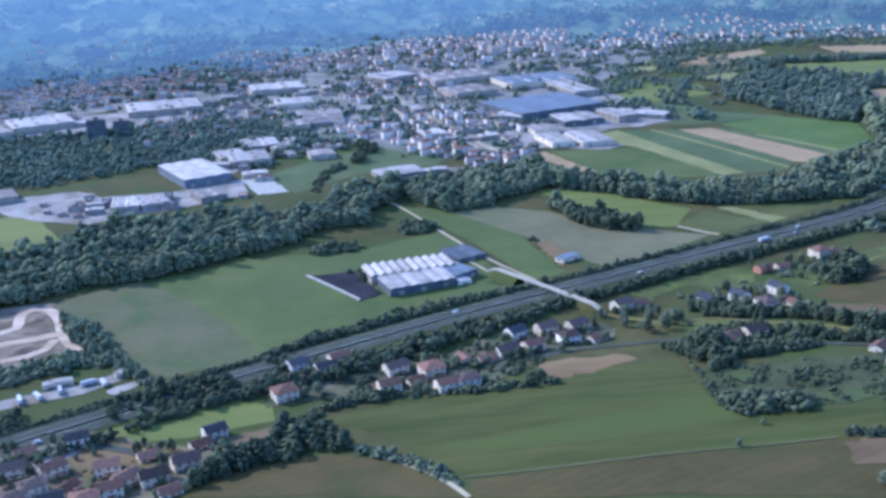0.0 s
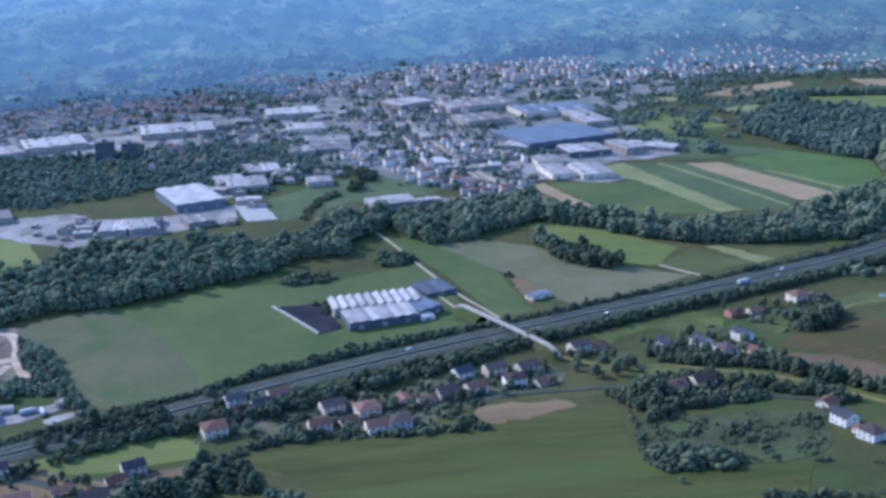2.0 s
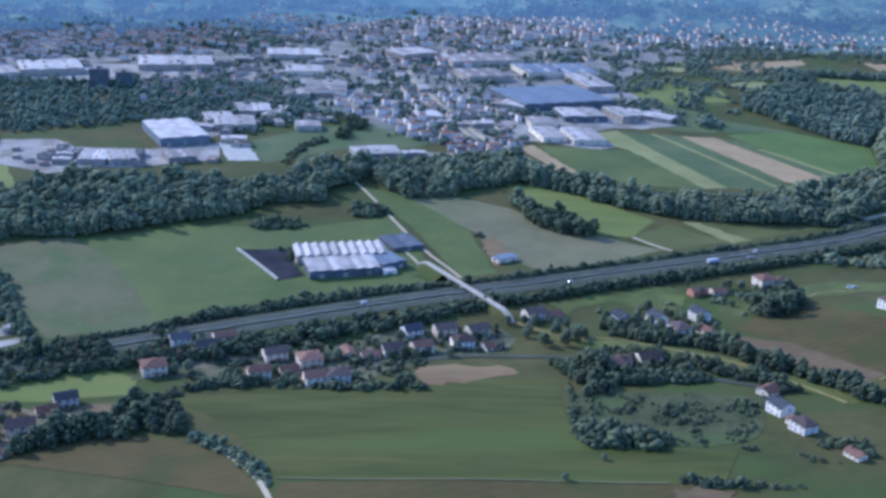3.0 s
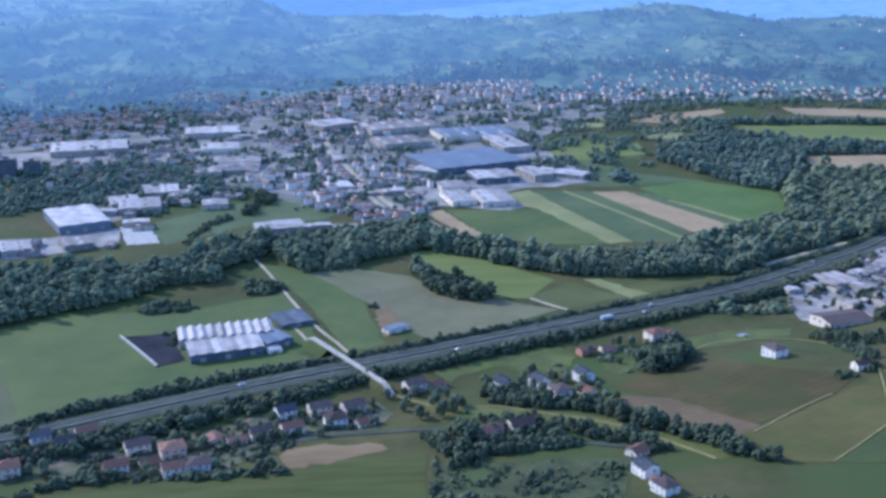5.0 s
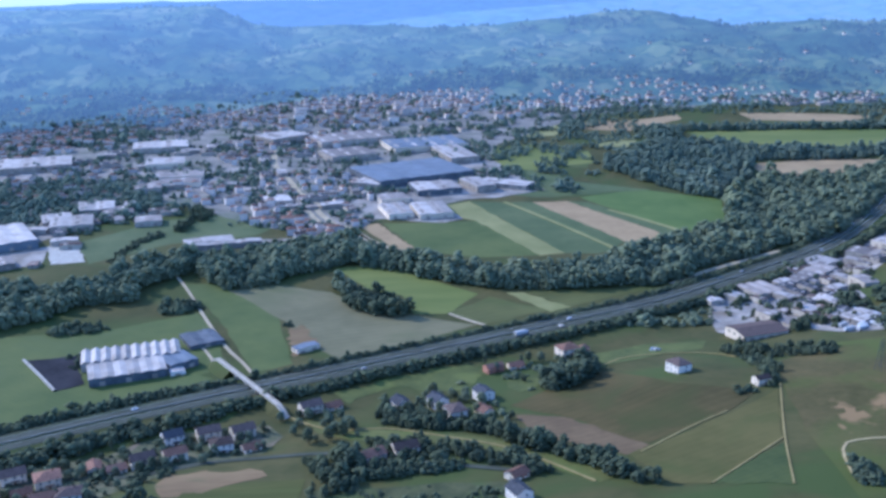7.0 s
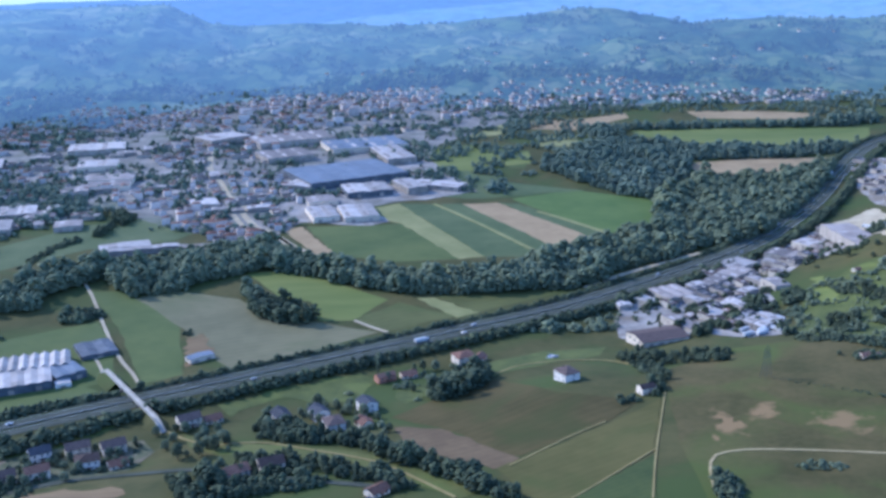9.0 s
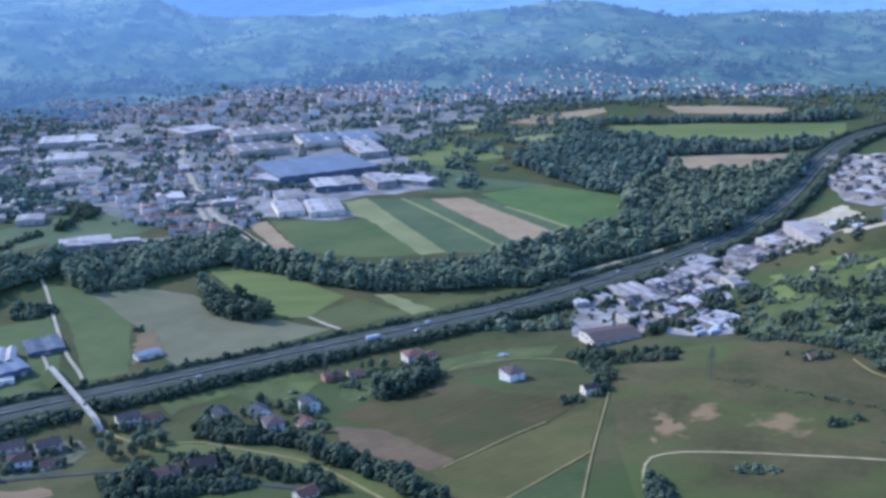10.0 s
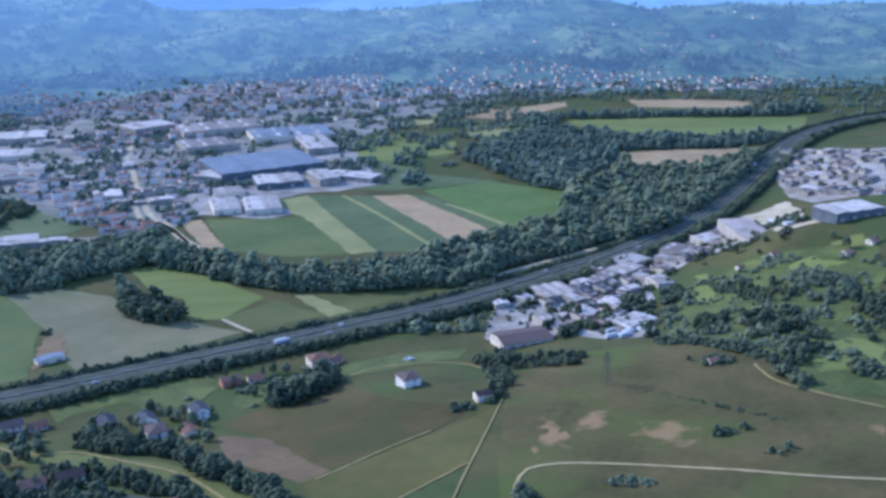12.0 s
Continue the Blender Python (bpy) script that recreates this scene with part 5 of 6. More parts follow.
def make_shed(name, w, d, h, rise, bays, wall, roof, label, group, lights, doors, category):
    """A works or warehouse: bays of low gables, skylights, doors and a band of windows."""
    if len(label.split()) < 4:
        label += " with a shallow roof"
    thing = tagged(new(name), label, category, group)
    part("wall", solid(-w / 2, w / 2, -d / 2, d / 2, -2.5, h), wall, thing)
    bay = w / bays
    for i in range(bays):
        bm = gable_roof(d, bay, h, rise, 0.02, 0.25)
        bmesh.ops.rotate(bm, cent=(0, 0, 0), matrix=Matrix.Rotation(math.pi / 2, 3, "Z"), verts=bm.verts[:])
        bmesh.ops.translate(bm, vec=(-w / 2 + bay * (i + 0.5), 0, 0), verts=bm.verts[:])
        ob = part("roof", bm, roof, thing)
        for y in (-d / 2, d / 2):
            a, b = (-w / 2 + bay * i + 0.05, -w / 2 + bay * (i + 1) - 0.05)
            end = bmesh.new()
            end.faces.new([end.verts.new((p, y, q)) for p, q in ((a, h), (b, h), ((a + b) / 2, h + rise))])
            part("gable", end, wall, thing)
        for j in range(lights):
            y = -d / 2 + d * (j + 0.5) / lights
            x = -w / 2 + bay * (i + 0.27)
            strip_bm = bmesh.new()
            z0, z1 = h + rise * 0.36 + 0.32, h + rise * 0.72 + 0.32
            for px, py, pz in ((x - bay * 0.09, y - d * 0.3 / lights, z0), (x + bay * 0.09, y - d * 0.3 / lights, z1), (x + bay * 0.09, y + d * 0.3 / lights, z1), (x - bay * 0.09, y + d * 0.3 / lights, z0)):
                strip_bm.verts.new((px, py, pz))
            strip_bm.faces.new(list(strip_bm.verts))
            part("skylight", strip_bm, WHITE_ROOF if roof is not WHITE_ROOF else GREY_ROOF, ob)
    for i in range(doors):
        opening(thing, "roller_door", -w / 2 + w * (i + 0.5) / doors, 0.05, min(4.0, w / doors * 0.5), min(4.0, h * 0.6), -d / 2, "x", PALE_ROOF)
    for i in range(max(1, int(d / 14))):
        opening(thing, "window", -d / 2 + d * (i + 0.5) / max(1, int(d / 14)), h * 0.55, min(6, d * 0.3), 1.2, -w / 2, "y", GLASS)
    return thing


def shed(corners, h, wall, roof, label, bays=1, rise=0.9, lights=2, doors=2, name="industrial_shed", group="works and sheds", category="shed"):
    """corners: two ends of the near wall and the far end of the side wall."""
    (ax, ay), (bx, by), (cx, cy) = corners
    w = math.hypot(bx - ax, by - ay)
    ux, uy = (bx - ax) / w, (by - ay) / w
    d = max(6.0, abs(-uy * (cx - ax) + ux * (cy - ay)))
    x, y = ax + ux * w / 2 - uy * d / 2, ay + uy * w / 2 + ux * d / 2
    thing = make_shed(name, w, d, h, rise, bays, wall, roof, label, group, lights, doors, category)
    thing.matrix_basis = pose(x, y, ground(x, y), 0, 0, math.degrees(math.atan2(uy, ux)))
    return thing


# the greenhouse works beside the motorway
# the long hall's shaded near wall is put in as dark wall colour
shed([(-11, 738), (40, 757), (-25, 765)], 6, DARK_WALL, WHITE_ROOF, "long pale hall before the glasshouses", 6, 0.7, 0, 3)
shed([(-26, 767), (43, 788), (-39, 793)], 6, PALE_ROOF, WHITE_ROOF, "glasshouse works with ten white vaulted roof bays", 10, 2.0, 0, 1, "glasshouse_works", "", "greenhouse")
shed([(41, 763), (58, 777), (33, 788)], 5.5, DARK_WALL, BLUE_ROOF, "grey-blue packing hall joined to the glasshouses", 2, 0.8, 0, 2)
shed([(45, 808), (69, 821), (31, 836)], 3, DARK_WALL, DARK_WALL, "dark-roofed store behind the glasshouses", 2, 0.8, 0, 1)
shed([(42, 756), (52, 760), (40, 764)], 3, WHITE_WALL, WHITE_ROOF, "small white office beside the works", 1, 0.5, 0, 1)
drape("yard", [(-76, 793), (-40, 801), (-17, 744), (-33, 733)], DARK_ASPHALT, "dark asphalt lot beside the glasshouses", "yard")
line = curve([(-78, 793), (-57, 765), (-34, 733)], 8)
v, f = ribbon(line, [(-0.8, -0.5), (-0.8, 1.6), (0.8, 1.6), (0.8, -0.5)])
tagged(raw("retaining_wall", v, f, PALE_CONCRETE), "long white low wall beside the asphalt lot", "wall")
wood("scrub", [(-48, 800), (-37, 804), (-27, 772), (-36, 768)], 3.6, BUSHES, DARK_LEAVES, "dark bushes at the edge of the asphalt lot", 54, 0.6, 1.2, "bushes", (9, 0.0))
# farm shed in the stubble field
shed([(129, 795), (145, 807), (126, 804)], 3.5, CREAM, BLUE_ROOF, "cream farm shed with a blue-grey roof", 1, 0.8, 0, 2)
drape("yard", [(113, 853), (127, 861), (142, 816), (127, 787), (121, 809)], BARE_EARTH, "bare pinkish yard beside the farm shed", "yard", rough_edge=3)
wood("scrub", [(108, 862), (114, 870), (120, 861), (113, 853)], 3.5, BUSHES, DARK_LEAVES, "dark shrubs above the farm shed", 44, 0.6, 1.1, "bushes")
# works on the far side of the wood
shed([(-229, 1090), (-183, 1117), (-284, 1158)], 9, BLUE_ROOF, WHITE_ROOF, "large pale-roofed works with a blue-grey front", 3, 0.8, 0, 3)
shed([(-286, 1002), (-259, 1007), (-300, 1038)], 6, PANEL_WALL, WHITE_ROOF, "white works hall", 2), shed([(-256, 1007), (-230, 1020), (-267, 1041)], 6, PANEL_WALL, WHITE_ROOF, "white works hall", 2)
shed([(-201, 1025), (-177, 1039), (-211, 1056)], 6, PANEL_WALL, GREY_ROOF, "grey-roofed works hall", 2), shed([(-192, 1174), (-147, 1187), (-201, 1223)], 7, PANEL_WALL, WHITE_ROOF, "white works hall", 2)
shed([(-185, 1249), (-144, 1261), (-193, 1292)], 7, PANEL_WALL, WHITE_ROOF, "long white works hall", 2), shed([(-419, 1052), (-395, 1065), (-433, 1087)], 6, PANEL_WALL, GREY_ROOF, "grey-roofed works hall", 1)
shed([(-516, 1407), (-443, 1445), (-542, 1475)], 8, PANEL_WALL, WHITE_ROOF, "long white warehouse", 3), shed([(-559, 1360), (-511, 1393), (-581, 1413)], 8, PANEL_WALL, WHITE_ROOF, "long white warehouse", 3)
shed([(-381, 1488), (-280, 1520), (-397, 1565)], 8, PANEL_WALL, WHITE_ROOF, "long white warehouse", 3), shed([(-24, 1099), (24, 1117), (-26, 1121)], 5, PANEL_WALL, WHITE_ROOF, "low white shed behind the wood", 1)
shed([(-148, 1359), (-115, 1368), (-153, 1394)], 7, PANEL_WALL, GREY_ROOF, "grey-roofed works hall", 2), shed([(-103, 1195), (-74, 1202), (-106, 1224)], 6, PANEL_WALL, GREY_ROOF, "grey-roofed works hall", 1)
shed([(-224, 1631), (-142, 1651), (-234, 1690)], 8, PANEL_WALL, WHITE_ROOF, "long white works hall", 2), shed([(-145, 1421), (-75, 1432), (-149, 1459)], 7, CREAM, GREY_ROOF, "long grey works hall", 2)
shed([(-17, 1679), (38, 1724), (-21, 1748)], 11, PANEL_WALL, WHITE_ROOF, "tall bright white warehouse", 1, 0.8, 1, 2)
# the great factory and its neighbours
shed([(166, 1366), (289, 1426), (119, 1464)], 9, DARK_WALL, BLUE_ROOF, "huge factory with a blue-grey roof", 6, 0.7, 0, 4, "factory", "", "factory")
shed([(127, 1378), (163, 1360), (121, 1422)], 7, PANEL_WALL, WHITE_ROOF, "white hall beside the factory", 1), shed([(215, 1322), (270, 1336), (217, 1375)], 7, DARK_WALL, WHITE_ROOF, "white-roofed hall before the factory", 2)
shed([(289, 1335), (314, 1345), (287, 1395)], 8, PANEL_WALL, WHITE_ROOF, "white hall beside the factory", 1), shed([(351, 1342), (365, 1367), (320, 1427)], 6, PANEL_WALL, WHITE_ROOF, "long narrow white hall", 1)
shed([(183, 1209), (212, 1217), (172, 1264)], 6, CREAM, WHITE_ROOF, "white depot hall", 2), shed([(218, 1206), (257, 1214), (212, 1267)], 6, CREAM, WHITE_ROOF, "white depot hall", 2)
shed([(171, 1281), (205, 1290), (169, 1316)], 6, CREAM, GREY_ROOF, "grey depot hall", 1), shed([(62, 1653), (175, 1703), (64, 1736)], 9, PANEL_WALL, GREY_ROOF, "long grey factory hall", 4)
shed([(89, 1535), (153, 1563), (83, 1604)], 8, PANEL_WALL, GREY_ROOF, "grey factory hall", 3), shed([(177, 1595), (289, 1631), (180, 1682)], 8, CREAM, BLUE_ROOF, "long blue-grey factory hall", 4)
shed([(260, 1513), (301, 1525), (263, 1634)], 8, PANEL_WALL, WHITE_ROOF, "white works hall", 2), shed([(-174, 1510), (-120, 1521), (-186, 1558)], 7, CREAM, WHITE_ROOF, "white works hall", 2)
shed([(-135, 1385), (-71, 1396), (-146, 1429)], 6, CREAM, GREY_ROOF, "grey works hall", 2), shed([(-22, 1089), (54, 1110), (-23, 1102)], 5, PANEL_WALL, WHITE_ROOF, "long low white shed behind the wood", 3)
shed([(34, 1279), (64, 1289), (29, 1315)], 6, PANEL_WALL, WHITE_ROOF, "white works hall", 1), shed([(-152, 1238), (-118, 1246), (-165, 1271)], 6, PANEL_WALL, GREY_ROOF, "grey works hall", 2)
shed([(-189, 1262), (-158, 1271), (-203, 1296)], 6, PANEL_WALL, WHITE_ROOF, "white works hall", 2), shed([(-208, 1200), (-177, 1213), (-224, 1237)], 6, PANEL_WALL, WHITE_ROOF, "white works hall", 2)
# the industrial estate beside the motorway
warehouse = tagged(new("warehouse"), "cream warehouse with a brown gable roof", "warehouse", "estate halls")
warehouse.matrix_basis = pose(475, 786, ground(475, 786), 0, 0, 17)
part("wall", gable_walls(38, 25, 5.0, 2.2), CREAM, warehouse)
part("roof", gable_roof(38, 25, 5.0, 2.2, 0.6), BROWN_TILES, warehouse)
for x in (-12, -4, 4, 12):
    opening(warehouse, "roller_door", x, 0.05, 4.0, 3.2, -12.5, "x", PALE_ROOF)
for y in (-7, 0, 7):
    opening(warehouse, "window", y, 2.4, 3.0, 1.4, -19, "y", GLASS)
shed([(488, 832), (503, 796), (494, 848)], 4, BUFF_WALL, PALE_ROOF, "long narrow cream shed", 1), shed([(507, 883), (534, 895), (489, 908)], 6, BUFF_WALL, PALE_ROOF, "large pale works hall in the estate", 3)
shed([(558, 920), (578, 941), (552, 935)], 6, PANEL_WALL, GREY_ROOF, "grey works hall in the estate", 2), shed([(579, 936), (602, 958), (571, 956)], 6, BUFF_WALL, PALE_ROOF, "pale works hall in the estate", 2), shed([(560, 951), (579, 969), (552, 961)], 5, PANEL_WALL, BROWN_TILES, "brown-roofed hall in the estate", 1), shed([(588, 961), (614, 981), (585, 989)], 6, BUFF_WALL, WHITE_ROOF, "white works hall in the estate", 1)
shed([(625, 1003), (655, 977), (632, 1029)], 6, BUFF_WALL, GREY_ROOF, "grey works hall in the estate", 2), shed([(681, 1014), (686, 941), (704, 1096)], 7, PANEL_WALL, PALE_ROOF, "large pale hall in the estate", 3)
shed([(661, 1031), (672, 998), (675, 1061)], 6, BUFF_WALL, WHITE_ROOF, "cream works hall in the estate", 1), shed([(464, 875), (476, 878), (466, 890)], 4, BUFF_WALL, WHITE_ROOF, "small cream shed", 1)
shed([(519, 838), (529, 823), (523, 855)], 5, BUFF_WALL, WHITE_ROOF, "small white shed", 1), shed([(540, 853), (551, 845), (544, 873)], 5, BUFF_WALL, WHITE_ROOF, "small cream shed", 1)
shed([(592, 911), (597, 888), (602, 935)], 5, BUFF_WALL, GREY_ROOF, "small grey shed", 1), shed([(476, 899), (490, 881), (482, 910)], 4, BUFF_WALL, WHITE_ROOF, "narrow white shed", 1)
# shade on this warehouse's long front is painted into its wall colour
shed([(745, 903), (793, 920), (738, 932)], 8, DARK_WALL, WHITE_ROOF, "large dark-walled warehouse with a white roof", 3, 0.8, 0, 4, "warehouse", "estate halls", "warehouse")
# lorry yard and gravel pit
shed([(-228, 602), (-211, 609), (-229, 606)], 3, CREAM, WHITE_ROOF, "small low white lorry shed", 1), shed([(-186, 614), (-173, 620), (-187, 617)], 3, CREAM, GREY_ROOF, "small low grey lorry shed", 1)



def some_sheds(poly, count, turn, seed, sizes=((15, 9), (22, 11), (28, 14))):
    """Smaller halls of the estates, each its own thing, turned to the streets."""
    rng = random.Random(seed)
    pts = scatter(poly, 20 if sizes[0][0] > 10 else 14, rng, 0.3)
    rng.shuffle(pts)
    for x, y in pts[:count]:
        k = rng.randrange(6)
        w, d = sizes[k % 3]
        build = lambda: make_shed("industrial_shed", w, d, 3.4 + 0.9 * (k % 3), 0.7, 1 + k % 2 if w > 14 else 1, (PANEL_WALL, BUFF_WALL, PANEL_WALL)[k % 3], (PALE_ROOF, GREY_ROOF, WHITE_ROOF, RUSTY_ROOF, BROWN_TILES, DARK_ROOF)[k],
                                  ("pale hall in a works estate", "grey-roofed hall in a works estate", "white-roofed hall in a works estate", "hall with a rusty brown roof in a works estate", "brown-roofed hall in a works estate", "dark-roofed hall in a works estate")[k], "estate halls", 1, 1, "shed")
        put("shed%d_%d" % (k, w), build, x, y, turn + rng.choice((0, 90)) + rng.uniform(-6, 6))


some_sheds([(853, 1355), (913, 1462), (1004, 1380), (884, 1113), (831, 1152), (818, 1198)], 22, 40, 1)
some_sheds([(851, 1338), (911, 1455), (1004, 1380), (886, 1119), (834, 1159), (818, 1198)], 42, 25, 12, ((8, 6), (11, 8), (14, 8)))
some_sheds([(616, 976), (670, 1045), (735, 1114), (728, 1057), (672, 946), (645, 955), (611, 933)], 28, 35, 2, ((9, 6), (13, 8), (18, 9)))
some_sheds([(475, 885), (515, 910), (583, 965), (611, 978), (588, 879), (558, 767), (533, 803)], 34, 32, 3, ((9, 6), (13, 8), (18, 9)))
some_sheds([(-216, 1110), (-211, 1218), (-138, 1127), (-109, 1041), (-173, 1026)], 5, 10, 4)
some_sheds([(-235, 1619), (-87, 1703), (80, 1767), (101, 1488), (23, 1357), (-120, 1353), (-190, 1511)], 26, 15, 5)
some_sheds([(-254, 1247), (-185, 1327), (-87, 1335), (-70, 1253), (-196, 1191)], 12, 12, 6)
some_sheds([(-396, 1077), (-340, 1084), (-242, 1068), (-220, 1015), (-287, 992), (-348, 995)], 14, 12, 11, ((9, 6), (14, 7), (18, 8)))
some_sheds([(9, 1359), (121, 1415), (155, 1317), (165, 1245), (79, 1237), (35, 1268)], 10, 15, 7)
some_sheds([(73, 1854), (311, 1888), (338, 1714), (298, 1640), (102, 1710)], 16, 12, 8)
some_sheds([(900, 2059), (1187, 2101), (1168, 1968), (987, 1954), (890, 1977)], 12, 10, 9)
some_sheds([(-523, 1375), (-568, 1507), (-317, 1582), (-200, 1679), (-126, 1662), (-182, 1511), (-293, 1493), (-398, 1403)], 16, 12, 10)


def make_block():
    thing = tagged(new("apartment_block"), "dark eight-storey apartment block at the edge of town", "apartment block", "apartment blocks")
    part("wall", solid(-12, 12, -7, 7, -2, 25), DARK_WALL, thing)
    part("roof", solid(-12.2, 12.2, -7.2, 7.2, 25, 25.6), GREY_ROOF, thing)
    part("lift_house", solid(-3, 3, -3, 3, 25.6, 28), DARK_WALL, thing)
    for s in range(8):
        for i in range(5):
            opening(thing, "window", -9.6 + 4.8 * i, 1.0 + 3 * s, 2.2, 1.4, -7, "x", GLASS)
    return thing


put("block", make_block, -394, 1369, 12), put("block", make_block, -363, 1374, 12, 0.85)

# ---- bridge over the motorway
a, b = BRIDGE_A, BRIDGE_B
bridge = tagged(new("bridge"), "narrow pale concrete road bridge over the motorway", "bridge")
span = [a + (b - a) * i / 20 for i in range(21)]


def deck_height(p):
    u = (p - a).length / (b - a).length
    level = ground(a.x, a.y) * (1 - u) + ground(b.x, b.y) * u + 0.3 + 5.2 * smooth(0, 0.08, u) * smooth(0, 0.08, 1 - u)
    return max(level, ground(p.x, p.y) + 0.3)


v, f = ribbon(span, [(-1.6, -0.6), (-1.6, 0.0), (1.6, 0.0), (1.6, -0.6), (-1.6, -0.6)], deck_height)
raw("deck", v, f, PALE_CONCRETE, bridge)
v, f = ribbon(span, [(-1.25, 0.02), (1.25, 0.02)], deck_height)
raw("carriageway", v, f, PALE_CONCRETE, bridge)
for off in (-1.45, 1.45):
    v, f = ribbon(span, [(off - 0.15, 0.0), (off - 0.15, 1.0), (off + 0.15, 1.0), (off + 0.15, 0.0)], deck_height)
    raw("parapet", v, f, PALE_CONCRETE, bridge)
for u in (0.36, 0.5, 0.64):
    p = a + (b - a) * u
    bm = solid(-0.5, 0.5, -1.3, 1.3, ground(p.x, p.y) - 1, deck_height(p) - 0.58)
    bmesh.ops.transform(bm, matrix=Matrix.Translation((p.x, p.y, 0)) @ Matrix.Rotation(math.atan2((b - a).y, (b - a).x), 4, "Z"), verts=bm.verts[:])
    part("pier", bm, CONCRETE, bridge)
for pts in (span[:7], span[-7:]):
    v, f = ribbon(pts, [(-10, -7.0), (-1.55, -0.6), (1.55, -0.6), (10, -7.0)], deck_height)
    tagged(raw("embankment", v, f, GRASS), "grassy ramp of the road bridge", "embankment", kind="structure")

# ---- electricity pylon on the pasture
STEEL = material("weathered_steel", (0.060, 0.064, 0.060), (0.110, 0.114, 0.108), 1.0, rough=0.8, metal=0.2)


def beam(bm, p, q, r):
    p, q = Vector(p), Vector(q)
    m = Matrix.Translation((p + q) / 2) @ (q - p).to_track_quat("Z", "Y").to_matrix().to_4x4()
    made = bmesh.ops.create_cube(bm, size=1.0)["verts"]
    bmesh.ops.transform(bm, matrix=m @ Matrix.Diagonal((r, r, (q - p).length, 1)), verts=made)


def make_pylon():
    thing = tagged(new("pylon"), "grey steel lattice electricity pylon in the pasture", "pylon")
    height, base, neck = 27.0, 3.2, 0.9
    at = lambda k, z: (base + (neck - base) * min(1, z / 22.0)) * k
    corners = ((-1, -1), (1, -1), (1, 1), (-1, 1))
    for cx, cy in corners:
        bm = bmesh.new()
        beam(bm, (at(cx, 0), at(cy, 0), -0.5), (at(cx, 22), at(cy, 22), 22), 0.22)
        beam(bm, (at(cx, 22), at(cy, 22), 22), (0.15 * cx, 0.15 * cy, height), 0.18)
        part("leg", bm, STEEL, thing)
    levels = [0, 4.5, 8.5, 12, 15, 17.8, 20, 22]
    for z0, z1 in zip(levels, levels[1:]):
        for (ax, ay), (bx, by) in zip(corners, corners[1:] + corners[:1]):
            bm = bmesh.new()
            beam(bm, (at(ax, z0), at(ay, z0), z0), (at(bx, z1), at(by, z1), z1), 0.05)
            beam(bm, (at(bx, z0), at(by, z0), z0), (at(ax, z1), at(ay, z1), z1), 0.05)
            beam(bm, (at(ax, z1), at(ay, z1), z1), (at(bx, z1), at(by, z1), z1), 0.05)
            part("brace", bm, STEEL, thing)
    for z, reach in ((17.8, 4.2), (21.0, 3.6), (24.0, 3.0)):
        for s in (-1, 1):
            bm = bmesh.new()
            for y in (-0.5, 0.5):
                beam(bm, (0.4 * s, y, z), (reach * s, 0, z + 0.2), 0.12)
            beam(bm, (0.3 * s, 0, z + 1.4), (reach * s, 0, z + 0.2), 0.10)
            arm = part("crossarm", bm, STEEL, thing)
            part("insulator", solid(reach * s - 0.09, reach * s + 0.09, -0.09, 0.09, z - 1.4, z + 0.15), GLASS, arm)
    return thing


put("pylon", make_pylon, 510, 652, 25, 0.8)

# ---- vehicles
CAR_PAINT = material("car_paint", (0.45, 0.45, 0.47), (0.60, 0.60, 0.62), 0.5, rough=0.3, spread=0.5, specular=0.5)
RUBBER = material("rubber", (0.02, 0.02, 0.02), (0.04, 0.04, 0.04), 3.0, rough=0.8)
LORRY_WHITE = material("lorry_box", (0.40, 0.39, 0.37), (0.58, 0.57, 0.55), 0.6, rough=0.5, spread=0.2)


def wheel(thing, x, y, r):
    bm = bmesh.new()
    bmesh.ops.create_cone(bm, segments=10, radius1=r, radius2=r, depth=0.24, cap_ends=True, matrix=Matrix.Translation((x, y, r)) @ Matrix.Rotation(math.pi / 2, 4, "X"))
    part("wheel", bm, RUBBER, thing)


def make_car():
    thing = tagged(new("car"), "pale passenger car on the road", "car", "cars")
    bm = solid(-2.15, 2.15, -0.88, 0.88, 0.35, 0.95)
    bmesh.ops.bevel(bm, geom=bm.edges[:], offset=0.12, segments=2, affect="EDGES")
    part("body", bm, CAR_PAINT, thing)
    bm = solid(-1.5, 1.0, -0.78, 0.78, 0.95, 1.48)
    for p in bm.verts:
        if p.co.z > 1.2:
            p.co.x *= 0.68
            p.co.y *= 0.88
    part("cabin", bm, GLASS, thing)
    part("roof_panel", solid(-0.98, 0.64, -0.66, 0.66, 1.485, 1.52), CAR_PAINT, thing)
    for x in (-1.35, 1.35):
        for y in (-0.8, 0.8):
            wheel(thing, x, y, 0.32)
    return thing


def make_lorry():
    thing = tagged(new("lorry"), "white box lorry with a pale cab", "lorry", "lorries")
    part("cargo_box", solid(-6.0, 3.2, -1.25, 1.25, 1.1, 3.9), LORRY_WHITE, thing)
    bm = solid(3.5, 5.6, -1.2, 1.2, 0.6, 3.1)
    bmesh.ops.bevel(bm, geom=bm.edges[:], offset=0.15, segments=2, affect="EDGES")
    part("cab", bm, CAR_PAINT, thing)
    part("windscreen", solid(5.61, 5.65, -1.0, 1.0, 1.8, 2.7), GLASS, thing)
    part("chassis", solid(-5.9, 5.2, -0.9, 0.9, 0.6, 1.08), RUBBER, thing)
    for x in (-4.8, -3.6, 4.4):
        for y in (-1.1, 1.1):
            wheel(thing, x, y, 0.5)
    return thing


